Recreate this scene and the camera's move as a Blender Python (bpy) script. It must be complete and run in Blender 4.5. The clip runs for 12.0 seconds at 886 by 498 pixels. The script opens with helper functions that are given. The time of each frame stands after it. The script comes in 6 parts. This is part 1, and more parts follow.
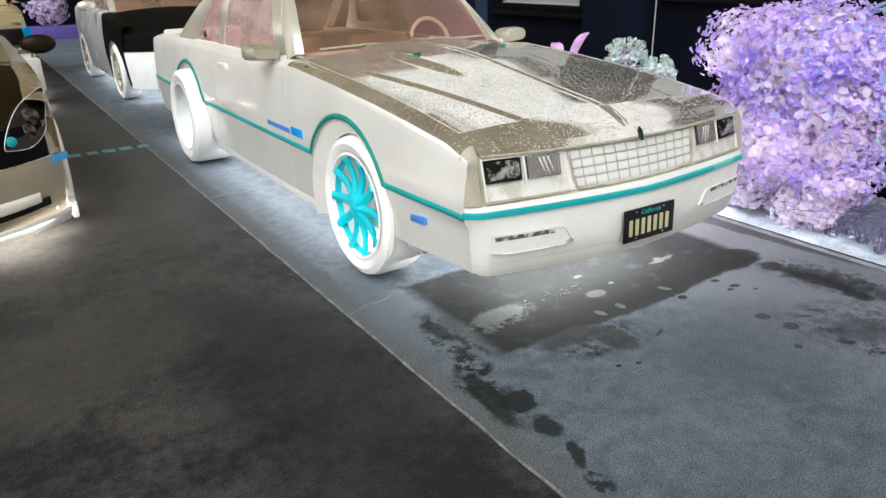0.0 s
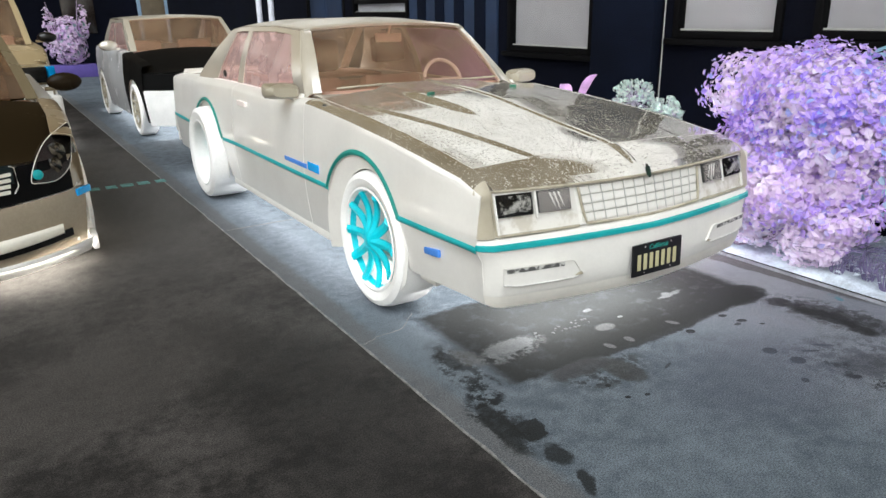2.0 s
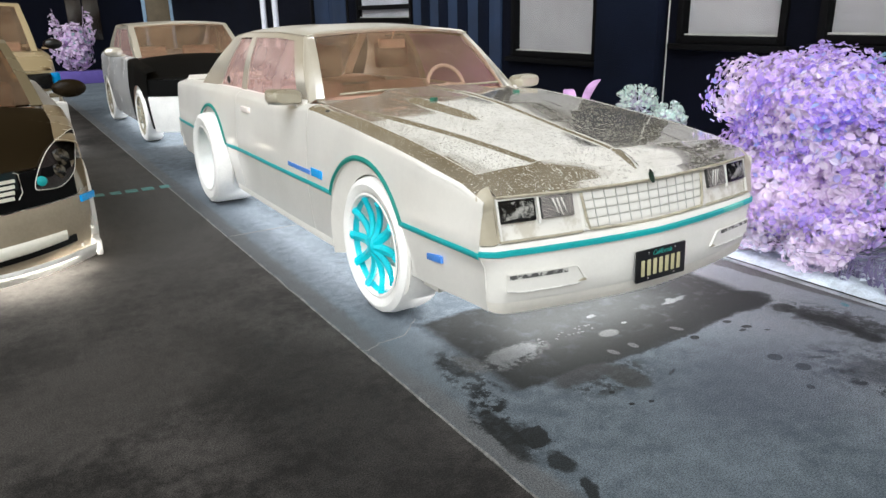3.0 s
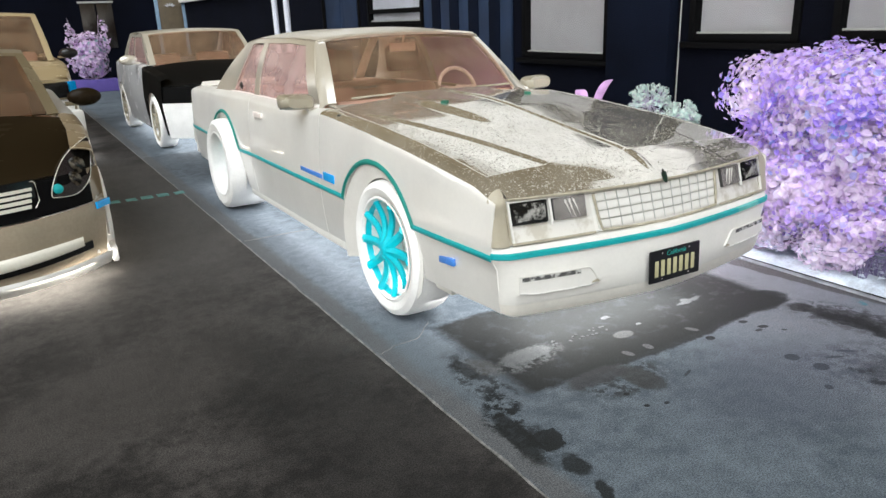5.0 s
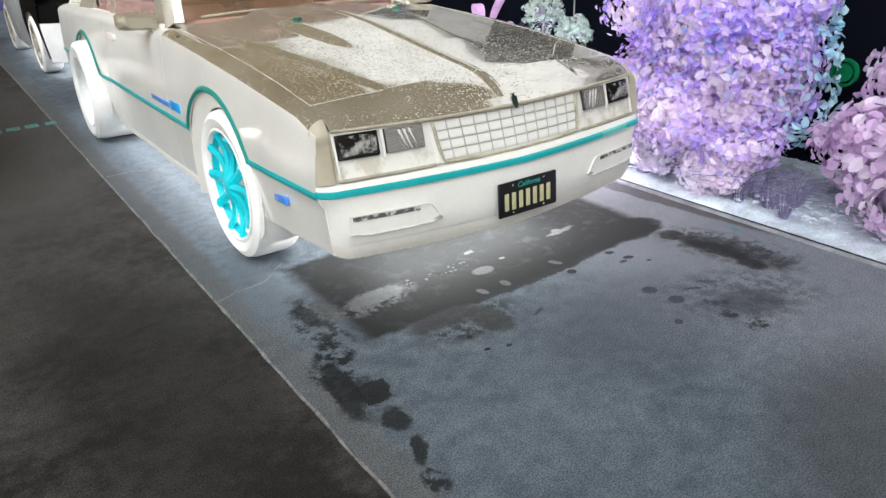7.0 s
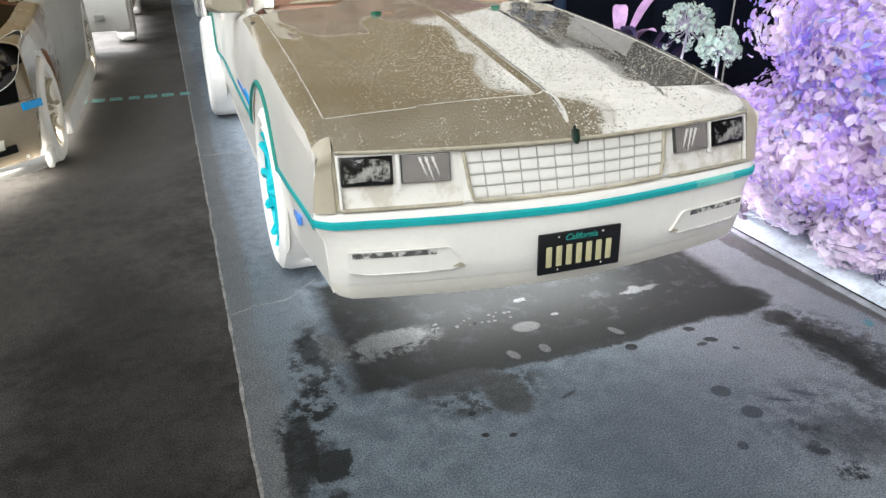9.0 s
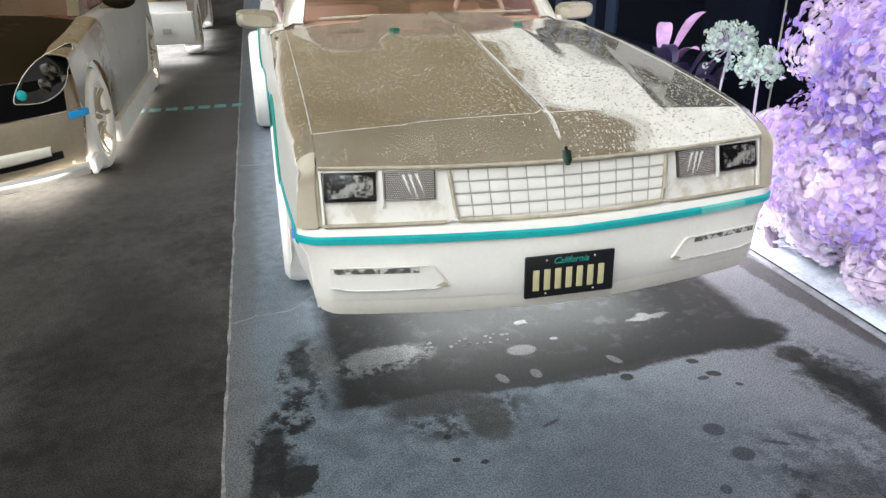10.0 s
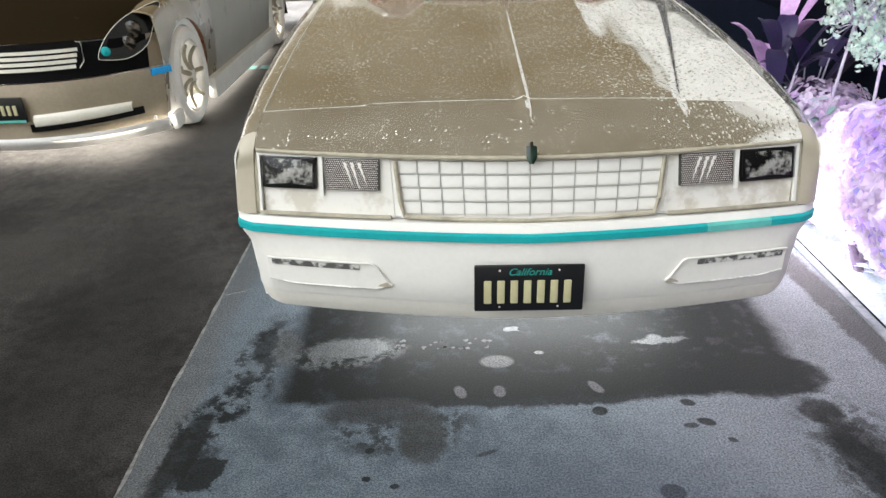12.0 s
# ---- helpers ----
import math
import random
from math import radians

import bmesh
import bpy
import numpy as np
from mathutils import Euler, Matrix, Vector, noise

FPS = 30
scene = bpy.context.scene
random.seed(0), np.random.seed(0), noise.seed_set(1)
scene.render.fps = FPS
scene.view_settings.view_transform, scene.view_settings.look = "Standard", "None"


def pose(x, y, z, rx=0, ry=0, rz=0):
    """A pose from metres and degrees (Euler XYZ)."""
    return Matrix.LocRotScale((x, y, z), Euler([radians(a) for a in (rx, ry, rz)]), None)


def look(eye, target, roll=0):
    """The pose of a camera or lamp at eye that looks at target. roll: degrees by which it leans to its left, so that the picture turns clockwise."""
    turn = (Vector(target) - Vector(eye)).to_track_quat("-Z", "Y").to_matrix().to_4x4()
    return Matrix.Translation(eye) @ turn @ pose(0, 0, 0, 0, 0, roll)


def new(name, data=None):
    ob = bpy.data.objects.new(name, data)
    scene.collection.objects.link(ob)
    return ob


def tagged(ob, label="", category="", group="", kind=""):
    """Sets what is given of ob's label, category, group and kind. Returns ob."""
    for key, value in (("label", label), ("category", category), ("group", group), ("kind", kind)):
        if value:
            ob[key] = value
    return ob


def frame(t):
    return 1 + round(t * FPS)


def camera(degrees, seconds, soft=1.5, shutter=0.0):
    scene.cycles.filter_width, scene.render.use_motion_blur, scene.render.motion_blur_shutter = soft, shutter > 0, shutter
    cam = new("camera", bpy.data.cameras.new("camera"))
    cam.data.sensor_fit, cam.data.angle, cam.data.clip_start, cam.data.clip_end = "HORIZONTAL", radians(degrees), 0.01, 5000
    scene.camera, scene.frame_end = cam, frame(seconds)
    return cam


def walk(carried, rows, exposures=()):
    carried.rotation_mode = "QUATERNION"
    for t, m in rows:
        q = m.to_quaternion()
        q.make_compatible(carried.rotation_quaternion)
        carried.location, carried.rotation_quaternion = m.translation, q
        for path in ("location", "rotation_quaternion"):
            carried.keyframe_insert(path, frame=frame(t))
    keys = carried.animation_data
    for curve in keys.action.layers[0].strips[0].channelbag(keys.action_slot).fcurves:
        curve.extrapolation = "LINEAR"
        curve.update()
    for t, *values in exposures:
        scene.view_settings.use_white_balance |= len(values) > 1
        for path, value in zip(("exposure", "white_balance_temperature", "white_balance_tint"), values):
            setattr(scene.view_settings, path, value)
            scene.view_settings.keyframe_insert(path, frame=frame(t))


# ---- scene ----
cam = camera(63.9, 12.0)
METRES, EYE, TILT, LEAN, TURN = 2.521, 1.5, 0.0, 0.0, -32.8
ROWS = [
    (0.0, 0.0, 0.0, 0.0, -0.52, -21.92, 1.28),
    (0.5, 0.0062, -0.0253, 0.002, -0.21, -20.61, 1.82),
    (1.0, -0.0043, -0.0338, 0.0007, 0.34, -19.81, 1.51),
    (1.5, -0.0125, -0.0359, 0.0003, 0.11, -19.12, 0.83),
    (2.0, -0.0104, -0.0349, 0.0018, 0.2, -18.81, 0.97),
    (2.5, -0.0085, -0.0334, 0.0012, 0.04, -18.82, 1.19),
    (3.0, -0.007, -0.031, 0.0025, 0.54, -18.41, 1.14),
    (5.0, -0.0031, -0.0298, 0.0029, 1.44, -18.2, 2.12),
    (5.5, 0.0149, -0.0444, 0.0009, 1.1, -18.37, 2.67),
    (6.0, 0.0521, -0.0473, -0.0029, -1.38, -21.26, 3.11),
    (6.5, 0.1228, 0.0018, -0.0145, -3.49, -21.7, 3.25),
    (7.0, 0.1871, 0.069, -0.0125, -2.66, -24.74, 2.24),
    (9.0, 0.3775, 0.2829, -0.0135, 12.69, -25.38, 0.41),
    (9.5, 0.407, 0.308, -0.0156, 15.08, -25.86, 1.71),
    (10.0, 0.4805, 0.3256, -0.0133, 18.67, -24.21, 0.76),
    (10.5, 0.5376, 0.3458, -0.0131, 22.19, -24.8, 1.95),
    (11.0, 0.5779, 0.4151, -0.02, 25.15, -26.0, 1.35),
    (11.5, 0.6147, 0.4767, -0.0165, 27.16, -26.13, 2.07),
    (12.0, 0.6734, 0.534, -0.0147, 32.72, -27.12, 1.75),
]
walk(cam, [(t, pose(0, 0, EYE, TILT, LEAN, TURN) @ pose(METRES * x, METRES * y, METRES * z, 90 + pitch, roll, yaw)) for t, x, y, z, yaw, pitch, roll in ROWS], [(0.0, 1.12), (12.0, 1.12)])

# ---- world, sun, large lights ----
world = bpy.data.worlds.new("sky")
scene.world = world
world.use_nodes = True
wn, wl = world.node_tree.nodes, world.node_tree.links
wbg = wn["Background"]
wco, wsep, wramp = wn.new("ShaderNodeTexCoord"), wn.new("ShaderNodeSeparateXYZ"), wn.new("ShaderNodeValToRGB")
wl.new(wco.outputs["Generated"], wsep.inputs[0])
wl.new(wsep.outputs["Z"], wramp.inputs[0])
wramp.color_ramp.elements[0].position, wramp.color_ramp.elements[0].color = 0.0, (1.70, 1.68, 1.60, 1)
wramp.color_ramp.elements[1].position, wramp.color_ramp.elements[1].color = 0.75, (0.062, 0.042, 0.013, 1)
e = wramp.color_ramp.elements.new(0.25)
e.color = (0.138, 0.101, 0.046, 1)
wl.new(wramp.outputs[0], wbg.inputs[0])
wbg.inputs[1].default_value = 0.8

sun = new("sun", bpy.data.lights.new("sun", "SUN"))
sun.data.energy, sun.data.angle, sun.data.color = 1.85, radians(60), (0.93, 0.985, 1.03)
sun.matrix_world = look((-5.4, -5, 7.8), (0, 0, 0))


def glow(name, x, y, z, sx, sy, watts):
    """Adds an area lamp under a parked car, imitating its inverted shadow."""
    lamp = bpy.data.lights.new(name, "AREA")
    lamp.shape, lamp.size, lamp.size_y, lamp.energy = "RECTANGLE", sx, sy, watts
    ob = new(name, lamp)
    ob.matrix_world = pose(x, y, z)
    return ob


# added lamps, no real source: shadows under the cars turned to light
glow("added_glow_lamp", 2.36, 4.85, 0.15, 1.62, 4.40, 42)
glow("added_glow_lamp", 2.40, 2.52, 0.17, 1.0, 0.36, 9)
glow("added_glow_lamp", -0.49, 6.75, 0.16, 1.72, 4.1, 85).data.color = (1.0, 0.95, 0.86)
glow("added_glow_lamp", -0.49, 4.58, 0.15, 1.45, 0.46, 8.5).data.color = (1.0, 0.94, 0.83)
glow("added_glow_lamp", 2.45, 11.2, 0.12, 1.6, 4.0, 36)
glow("added_glow_lamp", -0.15, 11.55, 0.13, 1.7, 4.0, 110)

# added point lamps in and below the bush, brightening its inverted shade
for watts, place in ((130.0, (4.02, 2.36, 0.58)), (44.0, (3.76, 2.95, 0.32))):
    hedge = new("added_bush_lamp", bpy.data.lights.new("added_bush_lamp", "POINT"))
    hedge.data.energy, hedge.data.shadow_soft_size, hedge.data.color = watts, 0.3, (1.0, 0.96, 1.0)
    hedge.location = place

# ---- materials ----


def nodes_of(name):
    m = bpy.data.materials.new(name)
    m.use_nodes = True
    return m, m.node_tree.nodes, m.node_tree.links, m.node_tree.nodes["Principled BSDF"]


def noise_node(n, l, co, scale, detail=4.0, rough=0.55):
    t = n.new("ShaderNodeTexNoise")
    t.inputs["Scale"].default_value, t.inputs["Detail"].default_value, t.inputs["Roughness"].default_value = scale, detail, rough
    l.new(co, t.inputs["Vector"])
    return t.outputs["Fac"]


def mix_node(n, l, fac, a, b):
    m = n.new("ShaderNodeMix")
    m.data_type = "RGBA"
    for sock, v in ((m.inputs[0], fac), (m.inputs[6], a), (m.inputs[7], b)):
        if isinstance(v, (int, float)):
            sock.default_value = v
        elif isinstance(v, tuple):
            sock.default_value = (*v, 1)
        else:
            l.new(v, sock)
    return m.outputs[2]


def math_node(n, l, op, a, b=0.0):
    m = n.new("ShaderNodeMath")
    m.operation = op
    for sock, v in ((m.inputs[0], a), (m.inputs[1], b)):
        if isinstance(v, (int, float)):
            sock.default_value = v
        else:
            l.new(v, sock)
    return m.outputs[0]


def range_node(n, l, v, a, b, c=0.0, d=1.0):
    m = n.new("ShaderNodeMapRange")
    m.interpolation_type = "SMOOTHSTEP"
    l.new(v, m.inputs[0])
    for i, x in enumerate((a, b, c, d)):
        m.inputs[i + 1].default_value = x
    return m.outputs[0]


def bump_node(n, l, h, strength, dist=0.01):
    b = n.new("ShaderNodeBump")
    b.inputs["Strength"].default_value, b.inputs["Distance"].default_value = strength, dist
    l.new(h, b.inputs["Height"])
    return b.outputs[0]


def plain(name, base, rough=0.5, metal=0.0, vary=0.15, scale=6.0, bump=0.05, fine=60.0, spec=0.5, island=0.0, emit=0.0):
    """A surface with variation at two scales and a fine relief."""
    m, n, l, p = nodes_of(name)
    co = n.new("ShaderNodeTexCoord").outputs["Object"]
    big, small = noise_node(n, l, co, scale), noise_node(n, l, co, fine)
    f = math_node(n, l, "ADD", math_node(n, l, "MULTIPLY", big, 0.65), math_node(n, l, "MULTIPLY", small, 0.35))
    f = range_node(n, l, f, 0.3, 0.7)
    dark = tuple(c * (1 - vary) for c in base)
    light = tuple(min(1.0, c * (1 + vary)) for c in base)
    col = mix_node(n, l, f, dark, light)
    if island:
        r = n.new("ShaderNodeNewGeometry").outputs["Random Per Island"]
        col = mix_node(n, l, math_node(n, l, "MULTIPLY", r, island), col, tuple(c * 0.4 for c in base))
    l.new(col, p.inputs["Base Color"])
    p.inputs["Roughness"].default_value, p.inputs["Metallic"].default_value = rough, metal
    p.inputs["Specular IOR Level"].default_value = spec
    l.new(bump_node(n, l, small, bump), p.inputs["Normal"])
    return m


def paint(name, base, lo, hi, rough=0.06, speckle=0.0, dust=0.15):
    """Car paint: a pigment under gloss that grows towards grazing angles, with dust and dried drops."""
    m, n, l, p = nodes_of(name)
    out = n["Material Output"]
    co = n.new("ShaderNodeTexCoord").outputs["Object"]
    big, small = noise_node(n, l, co, 2.5), noise_node(n, l, co, 45.0)
    col = mix_node(n, l, range_node(n, l, big, 0.3, 0.7), tuple(c * 0.93 for c in base), base)
    l.new(col, p.inputs["Base Color"])
    p.inputs["Roughness"].default_value, p.inputs["Specular IOR Level"].default_value = 0.5, 0.2
    gl = n.new("ShaderNodeBsdfGlossy")
    gl.inputs["Color"].default_value = (0.96, 0.96, 0.96, 1)
    l.new(range_node(n, l, big, 0.3, 0.75, rough, rough * 2.2), gl.inputs["Roughness"])
    lw = n.new("ShaderNodeLayerWeight")
    lw.inputs[0].default_value = 0.5
    fac = range_node(n, l, lw.outputs["Facing"], 0.0, 0.75, lo, hi)
    if speckle:
        v = n.new("ShaderNodeTexVoronoi")
        v.inputs["Scale"].default_value = 72.0
        l.new(co, v.inputs["Vector"])
        drops = range_node(n, l, v.outputs["Distance"], 0.40, 0.16)
        patch = range_node(n, l, noise_node(n, l, co, 6.0), 0.28, 0.55, 0.35, 1.0)
        fac = math_node(n, l, "ADD", fac, range_node(n, l, noise_node(n, l, co, 3.2, 5.0, 0.65), 0.3, 0.7, -0.07, 0.06))
        rnd = n.new("ShaderNodeSeparateColor")
        l.new(v.outputs["Color"], rnd.inputs[0])
        some = range_node(n, l, rnd.outputs[0], 0.05, 0.65)
        drops = math_node(n, l, "MULTIPLY", math_node(n, l, "MULTIPLY", drops, some), patch)
        fac = math_node(n, l, "SUBTRACT", fac, math_node(n, l, "MULTIPLY", drops, speckle))
        l.new(mix_node(n, l, drops, col, (0.71, 0.66, 0.55)), p.inputs["Base Color"])
        bm_ = bump_node(n, l, drops, 0.35, 0.002)
        l.new(bm_, gl.inputs["Normal"])
    fac = math_node(n, l, "SUBTRACT", fac, math_node(n, l, "MULTIPLY", small, dust * 0.5))
    mx = n.new("ShaderNodeMixShader")
    l.new(fac, mx.inputs[0])
    l.new(p.outputs[0], mx.inputs[1])
    l.new(gl.outputs[0], mx.inputs[2])
    l.new(mx.outputs[0], out.inputs[0])
    return m


def glass(name, tint, see=0.6, rough=0.02, film=None, uneven=0.06):
    """A pane: part see-through, part tinted film, with a mirror coat."""
    m, n, l, p = nodes_of(name)
    out = n["Material Output"]
    tr = n.new("ShaderNodeBsdfTransparent")
    tr.inputs[0].default_value = (*tint, 1)
    p.inputs["Base Color"].default_value = (*(film or tint), 1)
    p.inputs["Roughness"].default_value = rough
    p.inputs["Specular IOR Level"].default_value = 0.5
    co = n.new("ShaderNodeTexCoord").outputs["Object"]
    d = noise_node(n, l, co, 5.0)
    mx = n.new("ShaderNodeMixShader")
    l.new(range_node(n, l, d, 0.3, 0.7, see - uneven, see + uneven), mx.inputs[0])
    l.new(p.outputs[0], mx.inputs[1])
    l.new(tr.outputs[0], mx.inputs[2])
    l.new(mx.outputs[0], out.inputs[0])
    return m


def leafy(name, cols, rough=0.5):
    """Leaves, each of its own shade between the given colours."""
    m, n, l, p = nodes_of(name)
    r = n.new("ShaderNodeNewGeometry").outputs["Random Per Island"]
    ramp = n.new("ShaderNodeValToRGB")
    ramp.color_ramp.interpolation = "LINEAR"
    els = ramp.color_ramp.elements
    while len(els) < len(cols):
        els.new(0.5)
    for i, c in enumerate(cols):
        els[i].position, els[i].color = i / (len(cols) - 1), (*c, 1)
    l.new(r, ramp.inputs[0])
    co = n.new("ShaderNodeTexCoord").outputs["Object"]
    big, vein = noise_node(n, l, co, 5.0), noise_node(n, l, co, 90.0)
    zone = noise_node(n, l, co, 1.6, 2.0)
    col = mix_node(n, l, range_node(n, l, big, 0.45, 0.75, 0.0, 0.4), ramp.outputs[0], cols[0])
    col = mix_node(n, l, range_node(n, l, zone, 0.42, 0.62, 0.0, 0.6), col, cols[-2])
    l.new(col, p.inputs["Base Color"])
    tl = n.new("ShaderNodeBsdfTranslucent")
    l.new(col, tl.inputs[0])
    mx = n.new("ShaderNodeMixShader")
    mx.inputs[0].default_value = 0.5
    l.new(p.outputs[0], mx.inputs[1])
    l.new(tl.outputs[0], mx.inputs[2])
    l.new(mx.outputs[0], n["Material Output"].inputs[0])
    p.inputs["Roughness"].default_value = rough
    l.new(bump_node(n, l, vein, 0.1), p.inputs["Normal"])
    return m


def ground_material(name, light, dark, marks, warp=0.05, wide=1.2, fine=0.5, clump=11.0, speck=0.4):
    """Weathered concrete: patches, grit, pits, then stain and painted-glow marks laid one over the other.
    A mark: shape, x, y, half sizes, turn, softness, colour, strength."""
    m, n, l, p = nodes_of(name)
    co = n.new("ShaderNodeTexCoord").outputs["Object"]
    big, mid, grit = noise_node(n, l, co, wide, 6.0, 0.6), noise_node(n, l, co, clump, 5.0, 0.68), noise_node(n, l, co, 170.0, 3.0, 0.7)
    f = math_node(n, l, "ADD", math_node(n, l, "MULTIPLY", big, 1 - fine), math_node(n, l, "MULTIPLY", mid, fine))
    col = mix_node(n, l, range_node(n, l, f, 0.38, 0.62), dark, light)
    add = None
    for wscale, amount in ((5.0, warp * 1.6), (26.0, warp)):
        wt = n.new("ShaderNodeTexNoise")
        wt.inputs["Scale"].default_value, wt.inputs["Detail"].default_value, wt.inputs["Roughness"].default_value = wscale, 6.0, 0.72
        l.new(co, wt.inputs["Vector"])
        sub = n.new("ShaderNodeVectorMath")
        sub.operation = "SUBTRACT"
        l.new(wt.outputs["Color"], sub.inputs[0])
        sub.inputs[1].default_value = (0.5, 0.5, 0.5)
        sc = n.new("ShaderNodeVectorMath")
        sc.operation = "MULTIPLY"
        l.new(sub.outputs[0], sc.inputs[0])
        sc.inputs[1].default_value = (amount, amount, 0)
        nxt = n.new("ShaderNodeVectorMath")
        nxt.operation = "ADD"
        l.new(co if add is None else add.outputs[0], nxt.inputs[0])
        l.new(sc.outputs[0], nxt.inputs[1])
        add = nxt
    # small drops keep their round shape better than the large stains
    near = n.new("ShaderNodeMix")
    near.data_type = "VECTOR"
    near.inputs[0].default_value = 0.22
    l.new(co, near.inputs[4])
    l.new(add.outputs[0], near.inputs[5])
    mottle = range_node(n, l, noise_node(n, l, co, 17.0, 6.0, 0.7), 0.44, 0.56)
    broken = range_node(n, l, mid, 0.28, 0.5, 0.8, 1.0)
    for kind, x, y, rx, ry, turn, soft, c, strength in marks:
        mp = n.new("ShaderNodeMapping")
        mp.vector_type = "TEXTURE"
        mp.inputs["Location"].default_value, mp.inputs["Rotation"].default_value = (x, y, 0), (0, 0, radians(turn))
        mp.inputs["Scale"].default_value = (rx, ry, 50)
        l.new(near.outputs[1] if max(rx, ry) < 0.06 else add.outputs[0], mp.inputs[0])
        if kind != "box":
            ln = n.new("ShaderNodeVectorMath")
            ln.operation = "LENGTH"
            l.new(mp.outputs[0], ln.inputs[0])
            d = ln.outputs["Value"]
        else:
            ab = n.new("ShaderNodeVectorMath")
            ab.operation = "ABSOLUTE"
            l.new(mp.outputs[0], ab.inputs[0])
            sp = n.new("ShaderNodeSeparateXYZ")
            l.new(ab.outputs[0], sp.inputs[0])
            d = math_node(n, l, "MAXIMUM", sp.outputs[0], sp.outputs[1])
        soft *= 0.6
        mask = range_node(n, l, d, 1 + soft, 1 - soft, 0.0, strength)
        mask = math_node(n, l, "MULTIPLY", mask, mottle if kind == "mottle" else broken)
        col = mix_node(n, l, mask, col, tuple(k * 0.55 for k in c))
    g2 = range_node(n, l, grit, 0.32, 0.68, 1 - speck, 1 + speck)
    hsv = n.new("ShaderNodeHueSaturation")
    l.new(col, hsv.inputs["Color"])
    l.new(g2, hsv.inputs["Value"])
    vor = n.new("ShaderNodeTexVoronoi")
    vor.inputs["Scale"].default_value = 46.0
    l.new(co, vor.inputs["Vector"])
    sepc = n.new("ShaderNodeSeparateColor")
    l.new(vor.outputs["Color"], sepc.inputs[0])
    pit = math_node(n, l, "MULTIPLY", range_node(n, l, vor.outputs["Distance"], 0.16, 0.05), range_node(n, l, sepc.outputs[0], 0.72, 0.8))
    col = mix_node(n, l, math_node(n, l, "MULTIPLY", pit, 0.55), hsv.outputs[0], tuple(c * 0.3 for c in dark))
    l.new(col, p.inputs["Base Color"])
    p.inputs["Roughness"].default_value, p.inputs["Specular IOR Level"].default_value = 0.85, 0.2
    h = math_node(n, l, "SUBTRACT", math_node(n, l, "ADD", math_node(n, l, "MULTIPLY", grit, 0.08), mid), pit)
    l.new(bump_node(n, l, h, 0.22, 0.003), p.inputs["Normal"])
    return m


def facets(name, dark, light, scale):
    """Hard-edged dark and pale shapes: painted reflections in lamp bowls, blotches on dusty parts."""
    m, n, l, p = nodes_of(name)
    co = n.new("ShaderNodeTexCoord").outputs["Object"]
    f = noise_node(n, l, co, scale, 5.0, 0.6)
    col = mix_node(n, l, range_node(n, l, f, 0.46, 0.60), dark, light)
    l.new(col, p.inputs["Base Color"])
    p.inputs["Roughness"].default_value = 0.2
    l.new(bump_node(n, l, f, 0.3), p.inputs["Normal"])
    return m


WHITE = plain("black_trim_white", (0.745, 0.728, 0.682), 0.55, vary=0.04, bump=0.02, spec=0.2)
CREAM = plain("cream_valance", (0.73, 0.70, 0.635), 0.6, vary=0.05, bump=0.03, spec=0.2)
# one car paint split: hood, nose, roof and corners carry reflected sky tan
HOODP = paint("hood_sky_tan", (0.60, 0.56, 0.475), 0.75, 0.82, 0.04, speckle=0.17, dust=0.10)
NOSEP = paint("nose_sky_tan", (0.60, 0.56, 0.475), 0.75, 0.82, 0.05, speckle=0.08, dust=0.14)
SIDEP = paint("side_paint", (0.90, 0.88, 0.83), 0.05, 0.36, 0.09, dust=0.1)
TOPP = paint("roof_sky_tan", (0.66, 0.61, 0.51), 0.36, 0.60, 0.12, dust=0.1)
CORNERP = paint("corner_sky_tan", (0.43, 0.385, 0.29), 0.08, 0.26, 0.35, dust=0.2)
TEAL = plain("teal_stripe", (0.006, 0.34, 0.355), 0.4, vary=0.12, spec=0.4)
PALETEAL = plain("pale_teal", (0.11, 0.47, 0.42), 0.5, vary=0.12)
DEEPTEAL = plain("deep_teal", (0.005, 0.24, 0.20), 0.45, vary=0.15)
CYAN = plain("cyan_rim", (0.0, 0.62, 0.74), 0.3, vary=0.12, spec=0.5)
TYRE = plain("pale_rubber", (0.92, 0.91, 0.885), 0.75, vary=0.06, bump=0.1, spec=0.2)
BLUE = plain("blue_lens", (0.07, 0.25, 0.72), 0.25, vary=0.1)
AZURE = plain("azure_lens", (0.0, 0.36, 0.85), 0.25, vary=0.1)
LAMPBLACK = plain("dark_lamp", (0.006, 0.006, 0.006), 0.2, vary=0.4, scale=20, spec=0.3)
LAMPGREY = plain("lamp_reflector", (0.16, 0.155, 0.15), 0.25, 0.3, vary=0.95, scale=32)
# the pale shapes are reflections painted into the bowl
BOWL = facets("lamp_bowl", (0.002, 0.002, 0.002), (0.60, 0.58, 0.53), 19.0)
DUSTY = facets("dusty_white", (0.73, 0.71, 0.66), (0.55, 0.515, 0.44), 9.0)
DIMBOWL = facets("dim_lamp_bowl", (0.006, 0.005, 0.003), (0.075, 0.062, 0.045), 20.0)
SLOTLAMP = facets("slot_lamp", (0.10, 0.10, 0.095), (0.62, 0.61, 0.58), 30.0)
CLEAR = glass("lamp_glass", (0.93, 0.93, 0.93), 0.85, film=(0.02, 0.02, 0.02))
PANE = glass("window_glass", (0.95, 0.95, 0.95), 0.92, film=(0.02, 0.02, 0.02), uneven=0.012)
MESHGREY = plain("cover_grey", (0.035, 0.035, 0.032), 0.6, vary=0.1)
